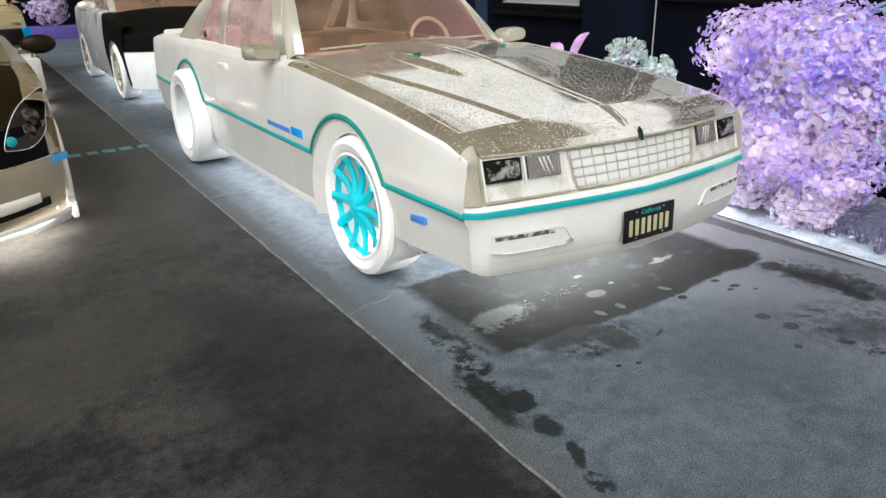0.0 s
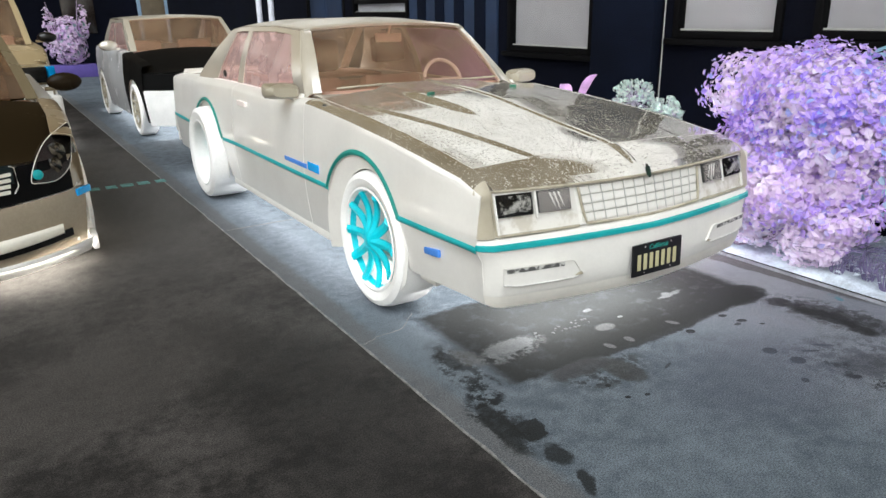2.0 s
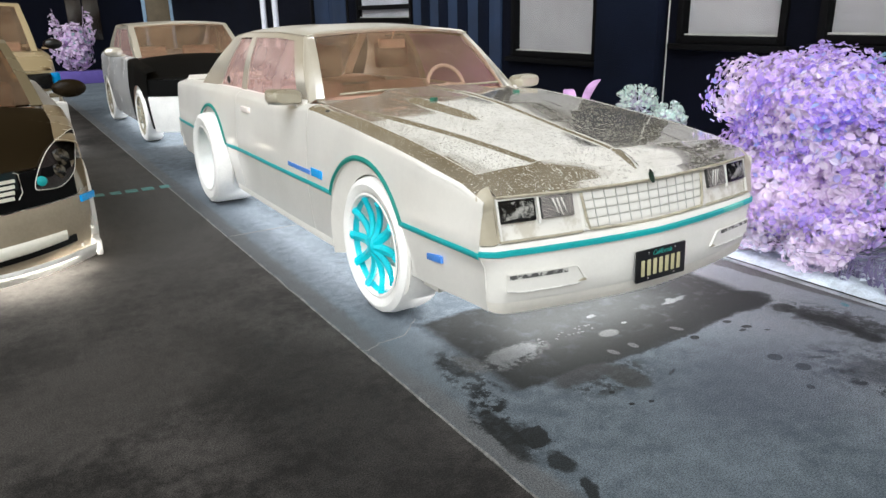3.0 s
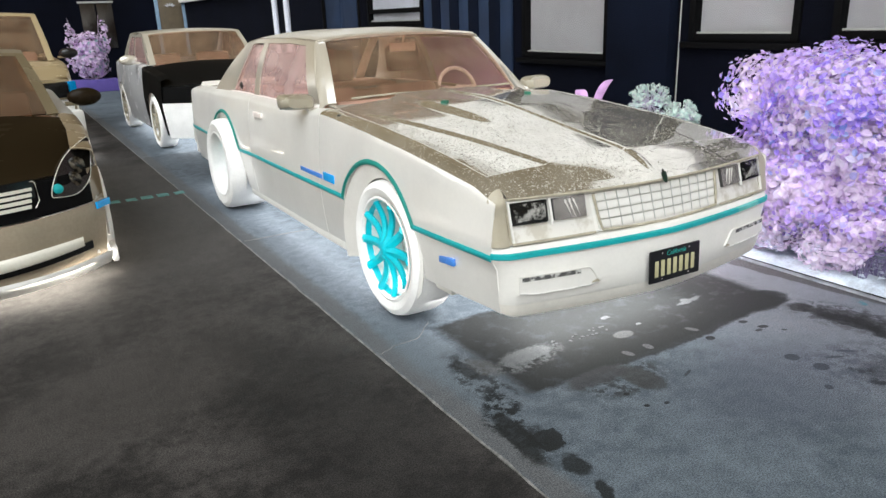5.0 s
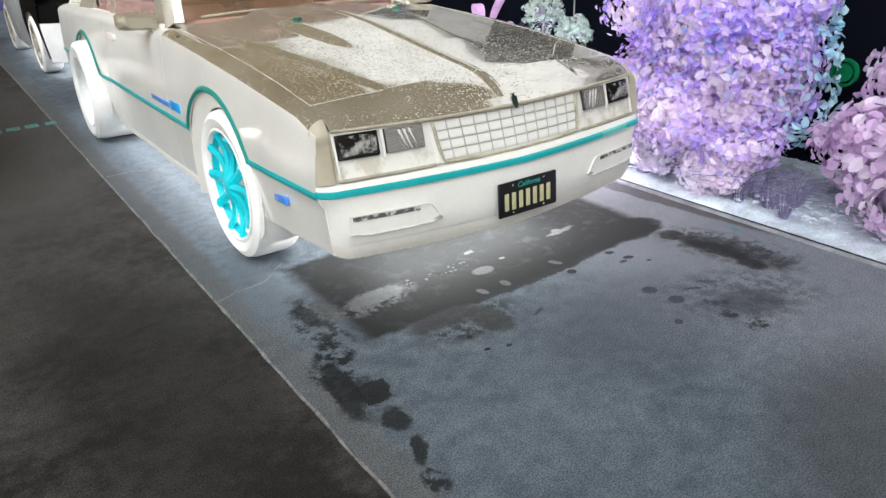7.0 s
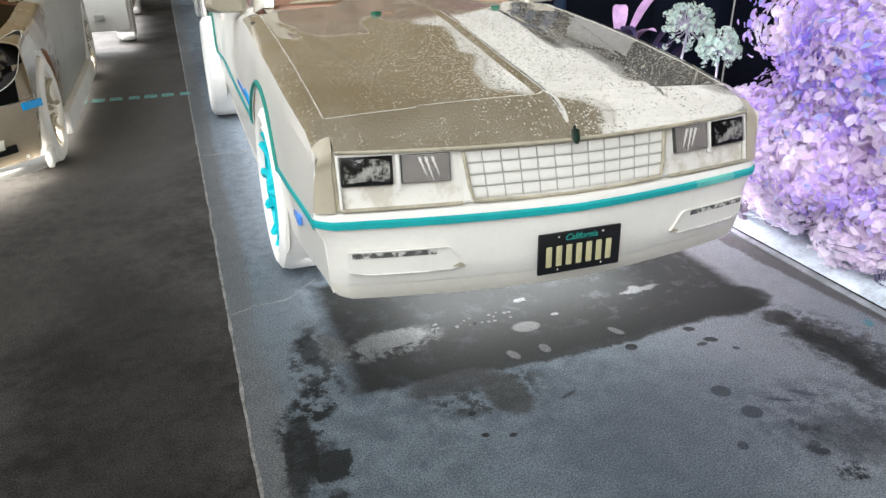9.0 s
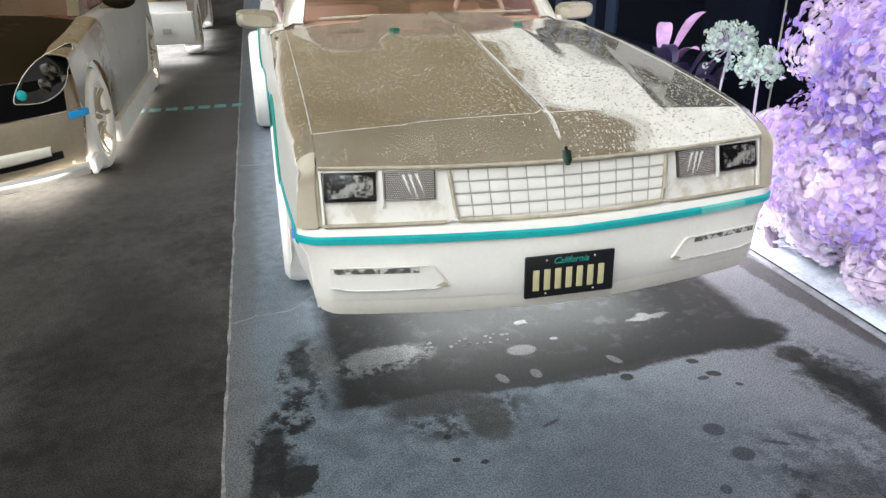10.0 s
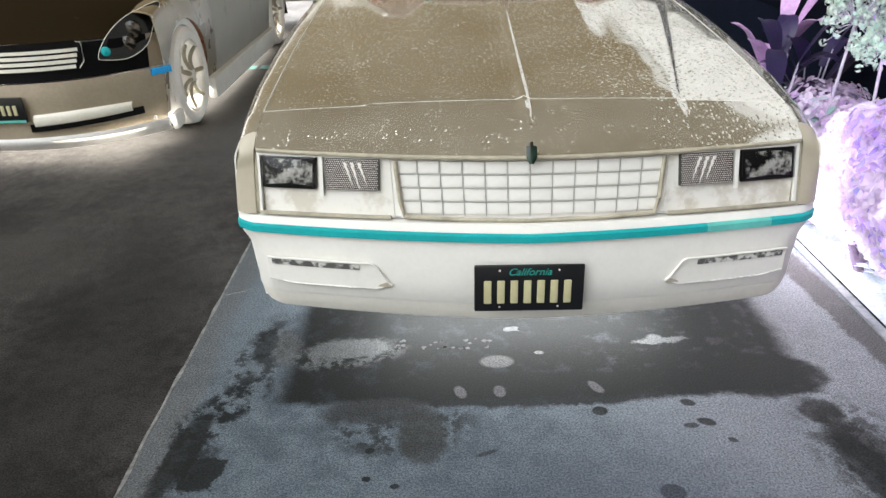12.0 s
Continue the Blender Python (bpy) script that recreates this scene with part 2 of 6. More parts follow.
SCUFF = plain("scuffed_white", (0.60, 0.59, 0.57), 0.6, vary=0.45, scale=13, spec=0.2)
BARGREY = plain("grille_bar", (0.40, 0.40, 0.375), 0.4, vary=0.1)
DUSTYEDGE = plain("dusty_edge", (0.40, 0.36, 0.27), 0.6, vary=0.25, scale=14)
PLATE = plain("plate_black", (0.004, 0.004, 0.005), 0.35, vary=0.2)
PLATEBAR = plain("plate_figure", (0.50, 0.465, 0.27), 0.5, vary=0.08)
PLATETEAL = plain("plate_script", (0.02, 0.30, 0.25), 0.5, vary=0.08)
EMBLEM = plain("emblem_green", (0.004, 0.022, 0.013), 0.3, vary=0.5, scale=40)
NOZZLE = plain("green_nozzle", (0.003, 0.11, 0.065), 0.4, vary=0.3, scale=40)
# the film's tan stands in for sky reflected in the windshield
WINDSHIELD = glass("windshield_glass", (0.92, 0.85, 0.82), 0.84, film=(0.46, 0.33, 0.21))
SIDEGLASS = glass("side_glass", (0.95, 0.82, 0.80), 0.62, film=(0.80, 0.60, 0.57))
# right glass and door card purple, imitating the windshield's reflection edge
PURPLEGLASS = glass("purple_side_glass", (0.62, 0.45, 0.66), 0.2, film=(0.74, 0.50, 0.84))
DOORCARD = plain("purple_door_card", (0.62, 0.42, 0.70), 0.8, vary=0.12, spec=0.1)
INTERIOR = plain("pink_interior", (0.74, 0.54, 0.44), 0.8, vary=0.1, spec=0.1)
SEATCLOTH = plain("maroon_seat", (0.16, 0.06, 0.06), 0.9, vary=0.2, spec=0.1)
AMBERCLOTH = plain("amber_cloth", (0.42, 0.20, 0.05), 0.9, vary=0.2, spec=0.1)
PALEPLASTIC = plain("pale_plastic", (0.80, 0.72, 0.68), 0.5, vary=0.06)
MIRRORSHELL = paint("mirror_shell", (0.36, 0.32, 0.235), 0.1, 0.35, 0.2)
BLACKBITS = plain("black_bit", (0.006, 0.006, 0.006), 0.3, vary=0.3)
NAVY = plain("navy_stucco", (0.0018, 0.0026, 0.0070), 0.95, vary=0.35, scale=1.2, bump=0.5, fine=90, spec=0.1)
# lighter copy of the wall stucco, light put into its colour
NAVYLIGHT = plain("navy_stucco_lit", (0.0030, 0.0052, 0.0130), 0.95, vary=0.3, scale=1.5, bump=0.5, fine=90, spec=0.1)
BLUEDOOR = plain("blue_door", (0.006, 0.020, 0.055), 0.7, vary=0.25, scale=2)
BLACKFRAME = plain("black_frame", (0.0015, 0.0015, 0.002), 0.7, vary=0.3, spec=0.1)
BLIND = plain("grey_blind", (0.50, 0.49, 0.50), 0.7, vary=0.03, scale=3, spec=0.1)
BLINDLIGHT = plain("pale_blind", (0.70, 0.72, 0.80), 0.7, vary=0.15, scale=3, spec=0.1)
ROOFWHITE = plain("pale_roof", (0.85, 0.84, 0.80), 0.9, vary=0.08, scale=2)
MULCH = plain("pale_mulch", (0.52, 0.58, 0.63), 0.95, vary=0.3, scale=9, bump=0.6, fine=70, spec=0.1)

# ---- mesh helpers ----


def finish(bm, angle=35):
    bmesh.ops.recalc_face_normals(bm, faces=bm.faces)
    for f in bm.faces:
        f.smooth = True
    lim = radians(angle)
    for ed in bm.edges:
        ed.smooth = len(ed.link_faces) == 2 and ed.calc_face_angle(0) < lim
    return bm


def part(name, bm, material, parent=None, label="", at=None, angle=35):
    """Links a bmesh as one mesh object, under a thing or a part."""
    finish(bm, angle)
    me = bpy.data.meshes.new(name)
    bm.to_mesh(me)
    bm.free()
    me.materials.append(material)
    ob = new(name, me)
    if parent is not None:
        ob.parent = parent
    if at is not None:
        ob.matrix_local = at
    if label:
        tagged(ob, label)
    return ob


def thing(name, at, label, category, group=""):
    ob = new(name)
    ob.matrix_world = at
    return tagged(ob, label, category, group)


def box(x0, x1, y0, y1, z0, z1, bevel=0.0, bm=None):
    bm = bm or bmesh.new()
    vs = [bm.verts.new((x, y, z)) for x in (x0, x1) for y in (y0, y1) for z in (z0, z1)]
    fs = [bm.faces.new([vs[i] for i in q]) for q in ((0, 1, 3, 2), (4, 6, 7, 5), (0, 4, 5, 1), (2, 3, 7, 6), (0, 2, 6, 4), (1, 5, 7, 3))]
    if bevel:
        es = list({ed for f in fs for ed in f.edges})
        bmesh.ops.bevel(bm, geom=es, offset=bevel, segments=2, profile=0.6, affect="EDGES")
    return bm


def patch(fn, nu, nv, thick=0.0, u0=0.0, u1=1.0, v0=0.0, v1=1.0, bm=None):
    """A sheet through fn(u, v), given a thickness."""
    bm = bm or bmesh.new()
    g = [[bm.verts.new(fn(u0 + (u1 - u0) * i / nu, v0 + (v1 - v0) * j / nv)) for j in range(nv + 1)] for i in range(nu + 1)]
    fs = [bm.faces.new((g[i][j], g[i + 1][j], g[i + 1][j + 1], g[i][j + 1])) for i in range(nu) for j in range(nv)]
    if thick:
        bmesh.ops.recalc_face_normals(bm, faces=fs)
        bmesh.ops.solidify(bm, geom=fs, thickness=thick)
    return bm


def lathe(profile, n=48, bm=None, a0=0.0):
    """Turns a profile of (radius, along) about the x axis."""
    bm = bm or bmesh.new()
    rings = [[bm.verts.new((x, r * math.cos(a0 + 2 * math.pi * k / n), r * math.sin(a0 + 2 * math.pi * k / n))) for k in range(n)] for r, x in profile]
    for a, b in zip(rings, rings[1:]):
        for k in range(n):
            bm.faces.new((a[k], a[(k + 1) % n], b[(k + 1) % n], b[k]))
    return bm


def tube(points, r, n=8, bm=None, taper=1.0):
    """A round bar along a line of points."""
    bm = bm or bmesh.new()
    pts = [Vector(p) for p in points]
    rings = []
    for i, p in enumerate(pts):
        d = (pts[min(i + 1, len(pts) - 1)] - pts[max(i - 1, 0)]).normalized()
        s = d.cross(Vector((0.13, 0.31, 0.94))).normalized()
        t = d.cross(s)
        rr = r * (1 + (taper - 1) * i / max(1, len(pts) - 1))
        rings.append([bm.verts.new(p + rr * (math.cos(2 * math.pi * k / n) * s + math.sin(2 * math.pi * k / n) * t)) for k in range(n)])
    for a, b in zip(rings, rings[1:]):
        for k in range(n):
            bm.faces.new((a[k], a[(k + 1) % n], b[(k + 1) % n], b[k]))
    bm.faces.new(rings[0])
    bm.faces.new(rings[-1])
    return bm


def interp(x, table):
    """Smooth reading of a short table of (x, value)."""
    if x <= table[0][0]:
        return table[0][1]
    for (a, va), (b, vb) in zip(table, table[1:]):
        if x <= b:
            t = (x - a) / (b - a)
            return va + (vb - va) * t
    return table[-1][1]


def smooth(t):
    t = max(0.0, min(1.0, t))
    return t * t * (3 - 2 * t)


# ---- ground ----
JOINT = 1.215
EDGE = 3.66
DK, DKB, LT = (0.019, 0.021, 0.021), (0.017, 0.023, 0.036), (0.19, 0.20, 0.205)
RIGHT_MARKS = [
    ("spot", 3.25, 1.5, 0.65, 1.3, 0, 0.9, (0.35, 0.37, 0.41), 0.7),
    ("mottle", 2.2, 1.2, 0.9, 0.8, 0, 0.8, (0.17, 0.21, 0.24), 0.5),
    # pale strip along the coupe: its ground glow put into the slab colour
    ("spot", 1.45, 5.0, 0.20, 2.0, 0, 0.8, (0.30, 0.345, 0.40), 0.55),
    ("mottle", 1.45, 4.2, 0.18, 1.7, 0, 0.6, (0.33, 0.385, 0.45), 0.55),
    ("spot", 1.407, 1.545, 0.045, 0.065, -10, 0.35, DK, 0.9),
    ("spot", 1.385, 1.37, 0.028, 0.07, -22, 0.4, DK, 0.9),
    ("box", 1.268, 2.5, 0.060, 14, 0, 0.9, (0.185, 0.183, 0.182), 0.7),
    ("spot", 1.42, 2.50, 0.13, 0.55, 0, 0.6, (0.21, 0.25, 0.285), 0.7),
    # paler box and mottling between the coupe and the bed
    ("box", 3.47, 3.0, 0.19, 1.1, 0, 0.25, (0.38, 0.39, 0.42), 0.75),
    ("mottle", 3.3, 2.0, 0.4, 0.5, 0, 0.5, (0.30, 0.31, 0.34), 0.7),
    # dark box and bars under the nose: stain and car shade in one
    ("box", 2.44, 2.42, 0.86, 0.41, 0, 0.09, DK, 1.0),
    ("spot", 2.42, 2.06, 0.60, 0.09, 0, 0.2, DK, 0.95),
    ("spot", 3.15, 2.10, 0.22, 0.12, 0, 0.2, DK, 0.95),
    ("mottle", 1.47, 2.27, 0.085, 0.26, -8, 0.5, DK, 0.8),
    ("spot", 1.47, 2.36, 0.04, 0.10, 0, 0.4, DK, 0.8),
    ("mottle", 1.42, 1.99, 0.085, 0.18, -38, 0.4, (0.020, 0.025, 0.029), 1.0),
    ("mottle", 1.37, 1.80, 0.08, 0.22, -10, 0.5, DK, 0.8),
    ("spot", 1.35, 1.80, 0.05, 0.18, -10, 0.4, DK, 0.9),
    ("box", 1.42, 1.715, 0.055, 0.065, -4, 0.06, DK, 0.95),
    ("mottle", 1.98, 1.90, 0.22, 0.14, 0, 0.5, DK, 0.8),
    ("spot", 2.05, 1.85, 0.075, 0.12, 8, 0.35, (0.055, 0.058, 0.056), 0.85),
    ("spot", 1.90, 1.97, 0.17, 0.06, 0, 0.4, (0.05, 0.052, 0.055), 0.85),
    ("spot", 1.55, 2.33, 0.05, 0.10, 10, 0.6, (0.125, 0.12, 0.112), 0.6),
    ("spot", 1.78, 2.31, 0.15, 0.055, 4, 0.35, LT, 0.80),
    ("mottle", 1.76, 2.28, 0.20, 0.085, 6, 0.5, LT, 0.85),
    ("spot", 2.30, 2.21, 0.055, 0.036, 0, 0.3, (0.16, 0.165, 0.165), 0.9),
    ("spot", 2.45, 2.26, 0.016, 0.010, 0, 0.3, LT, 1.0),
    ("mottle", 1.35, 1.23, 0.04, 0.06, -10, 0.4, DK, 0.9),
    ("spot", 2.88, 2.31, 0.10, 0.016, 4, 0.4, LT, 1.0),
    ("spot", 2.87, 2.32, 0.03, 0.03, 0, 0.4, LT, 1.0),
    ("spot", 2.30, 2.05, 0.020, 0.028, 0, 0.3, (0.17, 0.17, 0.18), 0.9),
    ("spot", 2.17, 2.05, 0.018, 0.032, 20, 0.3, (0.17, 0.17, 0.18), 0.9),
    ("spot", 2.61, 2.06, 0.016, 0.034, 30, 0.3, (0.17, 0.17, 0.18), 0.9),
    ("spot", 2.60, 1.94, 0.024, 0.022, 0, 0.2, DK, 1.0),
    ("spot", 2.73, 1.605, 0.034, 0.030, 0, 0.2, DK, 1.0),
    ("spot", 2.75, 1.48, 0.036, 0.032, 0, 0.2, DK, 1.0),
    ("spot", 2.61, 1.36, 0.018, 0.018, 0, 0.2, DK, 1.0),
    ("spot", 2.88, 1.97, 0.024, 0.016, -20, 0.3, DK, 0.9),
    ("spot", 2.91, 1.88, 0.028, 0.016, -20, 0.3, DK, 0.9),
    ("spot", 2.86, 1.865, 0.024, 0.012, 0, 0.3, DK, 0.8),
    ("spot", 2.96, 1.80, 0.014, 0.010, -30, 0.3, DK, 0.8),
    ("spot", 1.90, 1.79, 0.014, 0.012, 0, 0.3, DK, 1.0),
    ("spot", 1.90, 1.68, 0.012, 0.010, 0, 0.3, DK, 1.0),
    ("spot", 1.98, 1.65, 0.014, 0.010, 0, 0.3, DK, 1.0),
    ("spot", 2.24, 1.77, 0.035, 0.008, 18, 0.4, DK, 0.8),
    ("spot", 3.27, 1.91, 0.065, 0.060, 0, 0.3, (0.052, 0.052, 0.054), 0.9),
    ("spot", 3.33, 1.73, 0.075, 0.15, 22, 0.3, (0.055, 0.054, 0.055), 0.85),
    ("spot", 3.36, 1.50, 0.10, 0.16, 10, 0.5, (0.07, 0.072, 0.075), 0.7),
    ("mottle", 3.0, 1.35, 0.33, 0.20, -25, 0.7, DKB, 0.45),
    ("mottle", 3.35, 1.65, 0.16, 0.35, 15, 0.5, DK, 0.7),
    ("spot", 2.95, 1.28, 0.16, 0.10, -25, 0.7, (0.062, 0.066, 0.075), 0.7),
    ("spot", 3.29, 1.68, 0.06, 0.17, 10, 0.4, DK, 0.85),
    ("spot", 3.28, 1.48, 0.05, 0.07, 0, 0.5, DK, 0.85),
    ("mottle", 2.86, 1.37, 0.045, 0.05, 0, 0.4, DK, 1.0),
    ("mottle", 2.83, 1.27, 0.055, 0.035, 0, 0.4, DK, 1.0),
    ("mottle", 2.83, 1.16, 0.055, 0.04, 0, 0.4, DK, 1.0),
    ("spot", 2.88, 1.50, 0.045, 0.008, -30, 0.4, DK, 0.9),
    ("mottle", 3.57, 1.78, 0.022, 0.05, -20, 0.3, (0.10, 0.30, 0.36), 0.9),
    ("spot", 2.98, 1.50, 0.05, 0.012, -35, 0.5, (0.05, 0.055, 0.075), 0.8),
    ("spot", 3.60, 2.55, 0.06, 1.05, 4, 0.35, (0.085, 0.078, 0.074), 0.8),
    ("spot", 2.55, 0.55, 0.5, 0.3, 20, 0.8, (0.085, 0.09, 0.10), 0.6),
    ("spot", 2.5, 1.5, 0.5, 0.3, 0, 0.9, (0.135, 0.155, 0.20), 0.5),
]
LEFT_MARKS = [
    # paler box on the slab near the sedan
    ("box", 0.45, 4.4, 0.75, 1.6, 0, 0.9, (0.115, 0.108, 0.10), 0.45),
    ("spot", 0.85, 2.2, 0.35, 0.9, 0, 0.7, (0.03, 0.028, 0.027), 0.6),
    ("mottle", 0.95, 3.6, 0.09, 0.12, 0, 0.5, (0.03, 0.03, 0.03), 0.5),
    ("spot", 0.1, 3.0, 0.55, 0.35, 20, 0.8, (0.10, 0.092, 0.085), 0.6),
    # light pool between the cars, painted into the slab
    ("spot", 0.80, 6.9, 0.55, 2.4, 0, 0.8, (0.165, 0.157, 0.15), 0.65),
]
SLAB_R = ground_material("blue_grey_concrete", (0.119, 0.143, 0.167), (0.060, 0.075, 0.091), RIGHT_MARKS, fine=0.58, speck=0.50)
SLAB_L = ground_material("brown_black_concrete", (0.060, 0.055, 0.052), (0.0150, 0.0138, 0.0132), LEFT_MARKS, wide=2.4, fine=0.42, clump=17.0, speck=0.60)
LINETEAL = plain("worn_line_teal", (0.085, 0.22, 0.21), 0.8, vary=0.45, scale=18)
KERBMAT = plain("kerb_concrete", (0.24, 0.25, 0.27), 0.9, vary=0.35, scale=7, bump=0.3)
JOINTMAT = plain("pale_joint", (0.185, 0.182, 0.175), 0.95, vary=0.5, scale=14, bump=0.5)
FARGROUND = ground_material("far_ground", (0.056, 0.054, 0.052), (0.035, 0.034, 0.033), [], wide=0.3)

tagged(part("ground", box(-400, 400, -400, 400, -0.40, -0.030), FARGROUND), "dark grey ground reaching to the horizon", "ground", kind="structure")
tagged(part("pavement", box(-9, JOINT - 0.005, -8, 21.4, -0.25, 0.0, 0.006), SLAB_L), "dark brown-grey weathered concrete driveway slab", "pavement", kind="structure")


def ragged(x, w0, w1, y0, y1, n, z0, z1, seed):
    rnd = random.Random(seed)
    step = (y1 - y0) / n
    ws = [w0 + (w1 - w0) * max(0.0, min(1.0, .5 + .9 * noise.noise((i * step * 9, seed, 0)) + rnd.uniform(-.12, .12))) for i in range(n + 1)]
    os_ = [.006 * noise.noise((i * step * 5, seed + 7, 0)) for i in range(n + 1)]

    def f(u, v):
        i = min(n, int(round(u * n)))
        return (x + os_[i] + (v - 0.5) * ws[i], y0 + (y1 - y0) * u, z1)
    bm = patch(f, n, 1)
    r = bmesh.ops.extrude_face_region(bm, geom=list(bm.faces))
    for v in r["geom"]:
        if isinstance(v, bmesh.types.BMVert):
            v.co.z = z0
    return bm


# the right driveway is poured in bays, with hairline joints between them
BAYS = [(-8, 4.93), (4.936, 9.2), (9.206, 14.0), (14.006, 21.4)]
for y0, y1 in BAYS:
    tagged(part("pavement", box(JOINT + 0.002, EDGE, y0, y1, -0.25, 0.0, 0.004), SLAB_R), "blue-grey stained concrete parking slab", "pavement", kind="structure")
tagged(part("joint_filler", ragged(0, 0.006, 0.012, -EDGE + .01, -JOINT - .02, 120, -0.05, 0.001, 13), JOINTMAT, at=pose(0, 4.933, 0, 0, 0, -90) @ pose(0, 0, 0, 0, 0, 180)), "pale filler in the cross joint of the slab", "joint", kind="structure")
tagged(part("joint_filler", ragged(JOINT - 0.0015, 0.004, 0.016, -8, 21, 1400, -0.05, 0.0012, 3), JOINTMAT), "pale crumbling filler in the slab joint", "joint", kind="structure")


def crack(pts, w, seed):
    rnd = random.Random(seed)
    bm = bmesh.new()
    line = []
    for (xa, ya), (xb, yb) in zip(pts, pts[1:]):
        for k in range(8):
            t = k / 8
            line.append((xa + (xb - xa) * t + rnd.uniform(-.006, .006), ya + (yb - ya) * t + rnd.uniform(-.006, .006)))
    line.append(pts[-1])
    return tube([(x, y, 0.0) for x, y in line], w, 6)


tagged(part("crack", crack([(1.225, 2.71), (1.32, 2.75), (1.46, 2.76), (1.6, 2.9)], 0.002, 1), JOINTMAT), "thin pale crack in the concrete", "crack", kind="structure")
line_ = tagged(new("painted_line"), "worn dashed teal line painted across the driveway", "line", kind="structure")
for k in range(14):
    part("line_dash", ragged(0.0, 0.10, 0.145, -1.19 + .143 * k - .045, -1.19 + .143 * k + (.058 if k % 3 else .045), 8, -0.02, 0.003, 90 + k), LINETEAL, line_, at=pose(0, 6.90 + .004 * math.sin(k * 1.7), 0, 0, 0, 90))
# pale dried flecks on the slab
FLECKMAT = plain("pale_fleck", (0.055, 0.058, 0.061), 0.9, vary=0.35, scale=40)


def fleck(x, y, rx, ry, seed):
    rnd = random.Random(seed)
    bm = bmesh.new()
    n = 11
    ring = [(x + rx * k * math.cos(6.2832 * i / n), y + ry * k * math.sin(6.2832 * i / n)) for i, k in ((i, rnd.uniform(.6, 1.15)) for i in range(n))]
    low, top = [[bm.verts.new((px, py, z)) for px, py in ring] for z in (-.002, .0012)]
    bm.faces.new(top)
    for i in range(n):
        bm.faces.new((low[i], low[(i + 1) % n], top[(i + 1) % n], top[i]))
    return bm


flecks = tagged(new("dried_flecks"), "pale dried flecks on the stained slab", "stain", kind="structure")
rnd = random.Random(77)
part("fleck", fleck(2.365, 2.405, .032, .020, 1), FLECKMAT, flecks)
for k in range(30):
    r_ = rnd.uniform(.004, .011)
    part("fleck", fleck(1.93 + .36 * rnd.random(), 2.29 + .06 * rnd.random(), r_, r_ * .8, 10 + k), FLECKMAT, flecks)
# planting bed with its concrete edge
tagged(part("kerb", box(EDGE + 0.004, EDGE + 0.04, -6, 21, -0.25, 0.004, 0.003), KERBMAT), "low grey concrete edge of the planting bed", "kerb", kind="structure")
BED = bmesh.new()
patch(lambda u, v: (EDGE + 0.042 + (4.70 - EDGE - 0.042) * u, -6 + 27 * v, 0.01 + 0.05 * noise.noise((u * 3, v * 60, 0)) * (1 if 0 < u < 1 else 0) + 0.03 * u), 14, 300, bm=BED)
tagged(part("planting_bed", BED, MULCH), "pale blue-white mulch in the planting bed", "soil", kind="structure")

# ---- the building along the planting bed ----
WX = 4.70


def wall_with_openings(name, x0, x1, y0, y1, z0, z1, holes, material, label):
    """A wall along y with rectangular openings (ya, yb, za, zb), made of butted blocks."""
    bm = bmesh.new()
    ys = sorted({y0, y1, *[h[0] for h in holes], *[h[1] for h in holes]})
    for a, b in zip(ys, ys[1:]):
        cuts = sorted((h[2], h[3]) for h in holes if h[0] <= a and h[1] >= b)
        z = z0
        for za, zb in cuts:
            if za > z:
                box(x0, x1, a, b, z, za, bm=bm)
            z = zb
        if z < z1:
            box(x0, x1, a, b, z, z1, bm=bm)
    bmesh.ops.remove_doubles(bm, verts=bm.verts, dist=1e-4)
    return tagged(part(name, bm, material), label, "wall", kind="structure")


WINDOWS = [(4.86, 6.12, 1.06, 2.04), (3.02, 3.96, 1.24, 2.04), (1.75, 2.79, 1.26, 2.04), (8.2, 9.8, 1.40, 2.04)]
DOORS = [(10.1, 11.55, 0.10, 2.08)]
wall_with_openings("wall_east", WX, WX + 0.22, -6, 21.6, -0.1, 2.1, WINDOWS + DOORS, NAVY, "dark navy stucco wall of the house")
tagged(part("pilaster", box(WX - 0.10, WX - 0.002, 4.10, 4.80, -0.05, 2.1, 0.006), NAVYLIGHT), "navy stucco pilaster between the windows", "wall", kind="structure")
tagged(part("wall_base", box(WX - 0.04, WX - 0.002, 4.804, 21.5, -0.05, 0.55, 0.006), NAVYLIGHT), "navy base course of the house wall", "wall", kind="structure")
# unseen wall and roof, added and sized to whiten the hood's reflection
tagged(part("reflected_wall", box(WX - 0.14, WX + 0.22, -6, 21.6, 2.104, 3.5, 0.01), ROOFWHITE), "unseen pale upper wall, added for the hood's reflection", "wall", kind="structure")
ROOF = bmesh.new()
patch(lambda u, v: (WX - 0.2 + 5.5 * u, -6 + 27.6 * v, 3.52 + 1.3 * u), 2, 2, 0.12, bm=ROOF)
tagged(part("roof", ROOF, ROOFWHITE), "unseen pale roof slope, added for the hood's reflection", "roof", kind="structure")


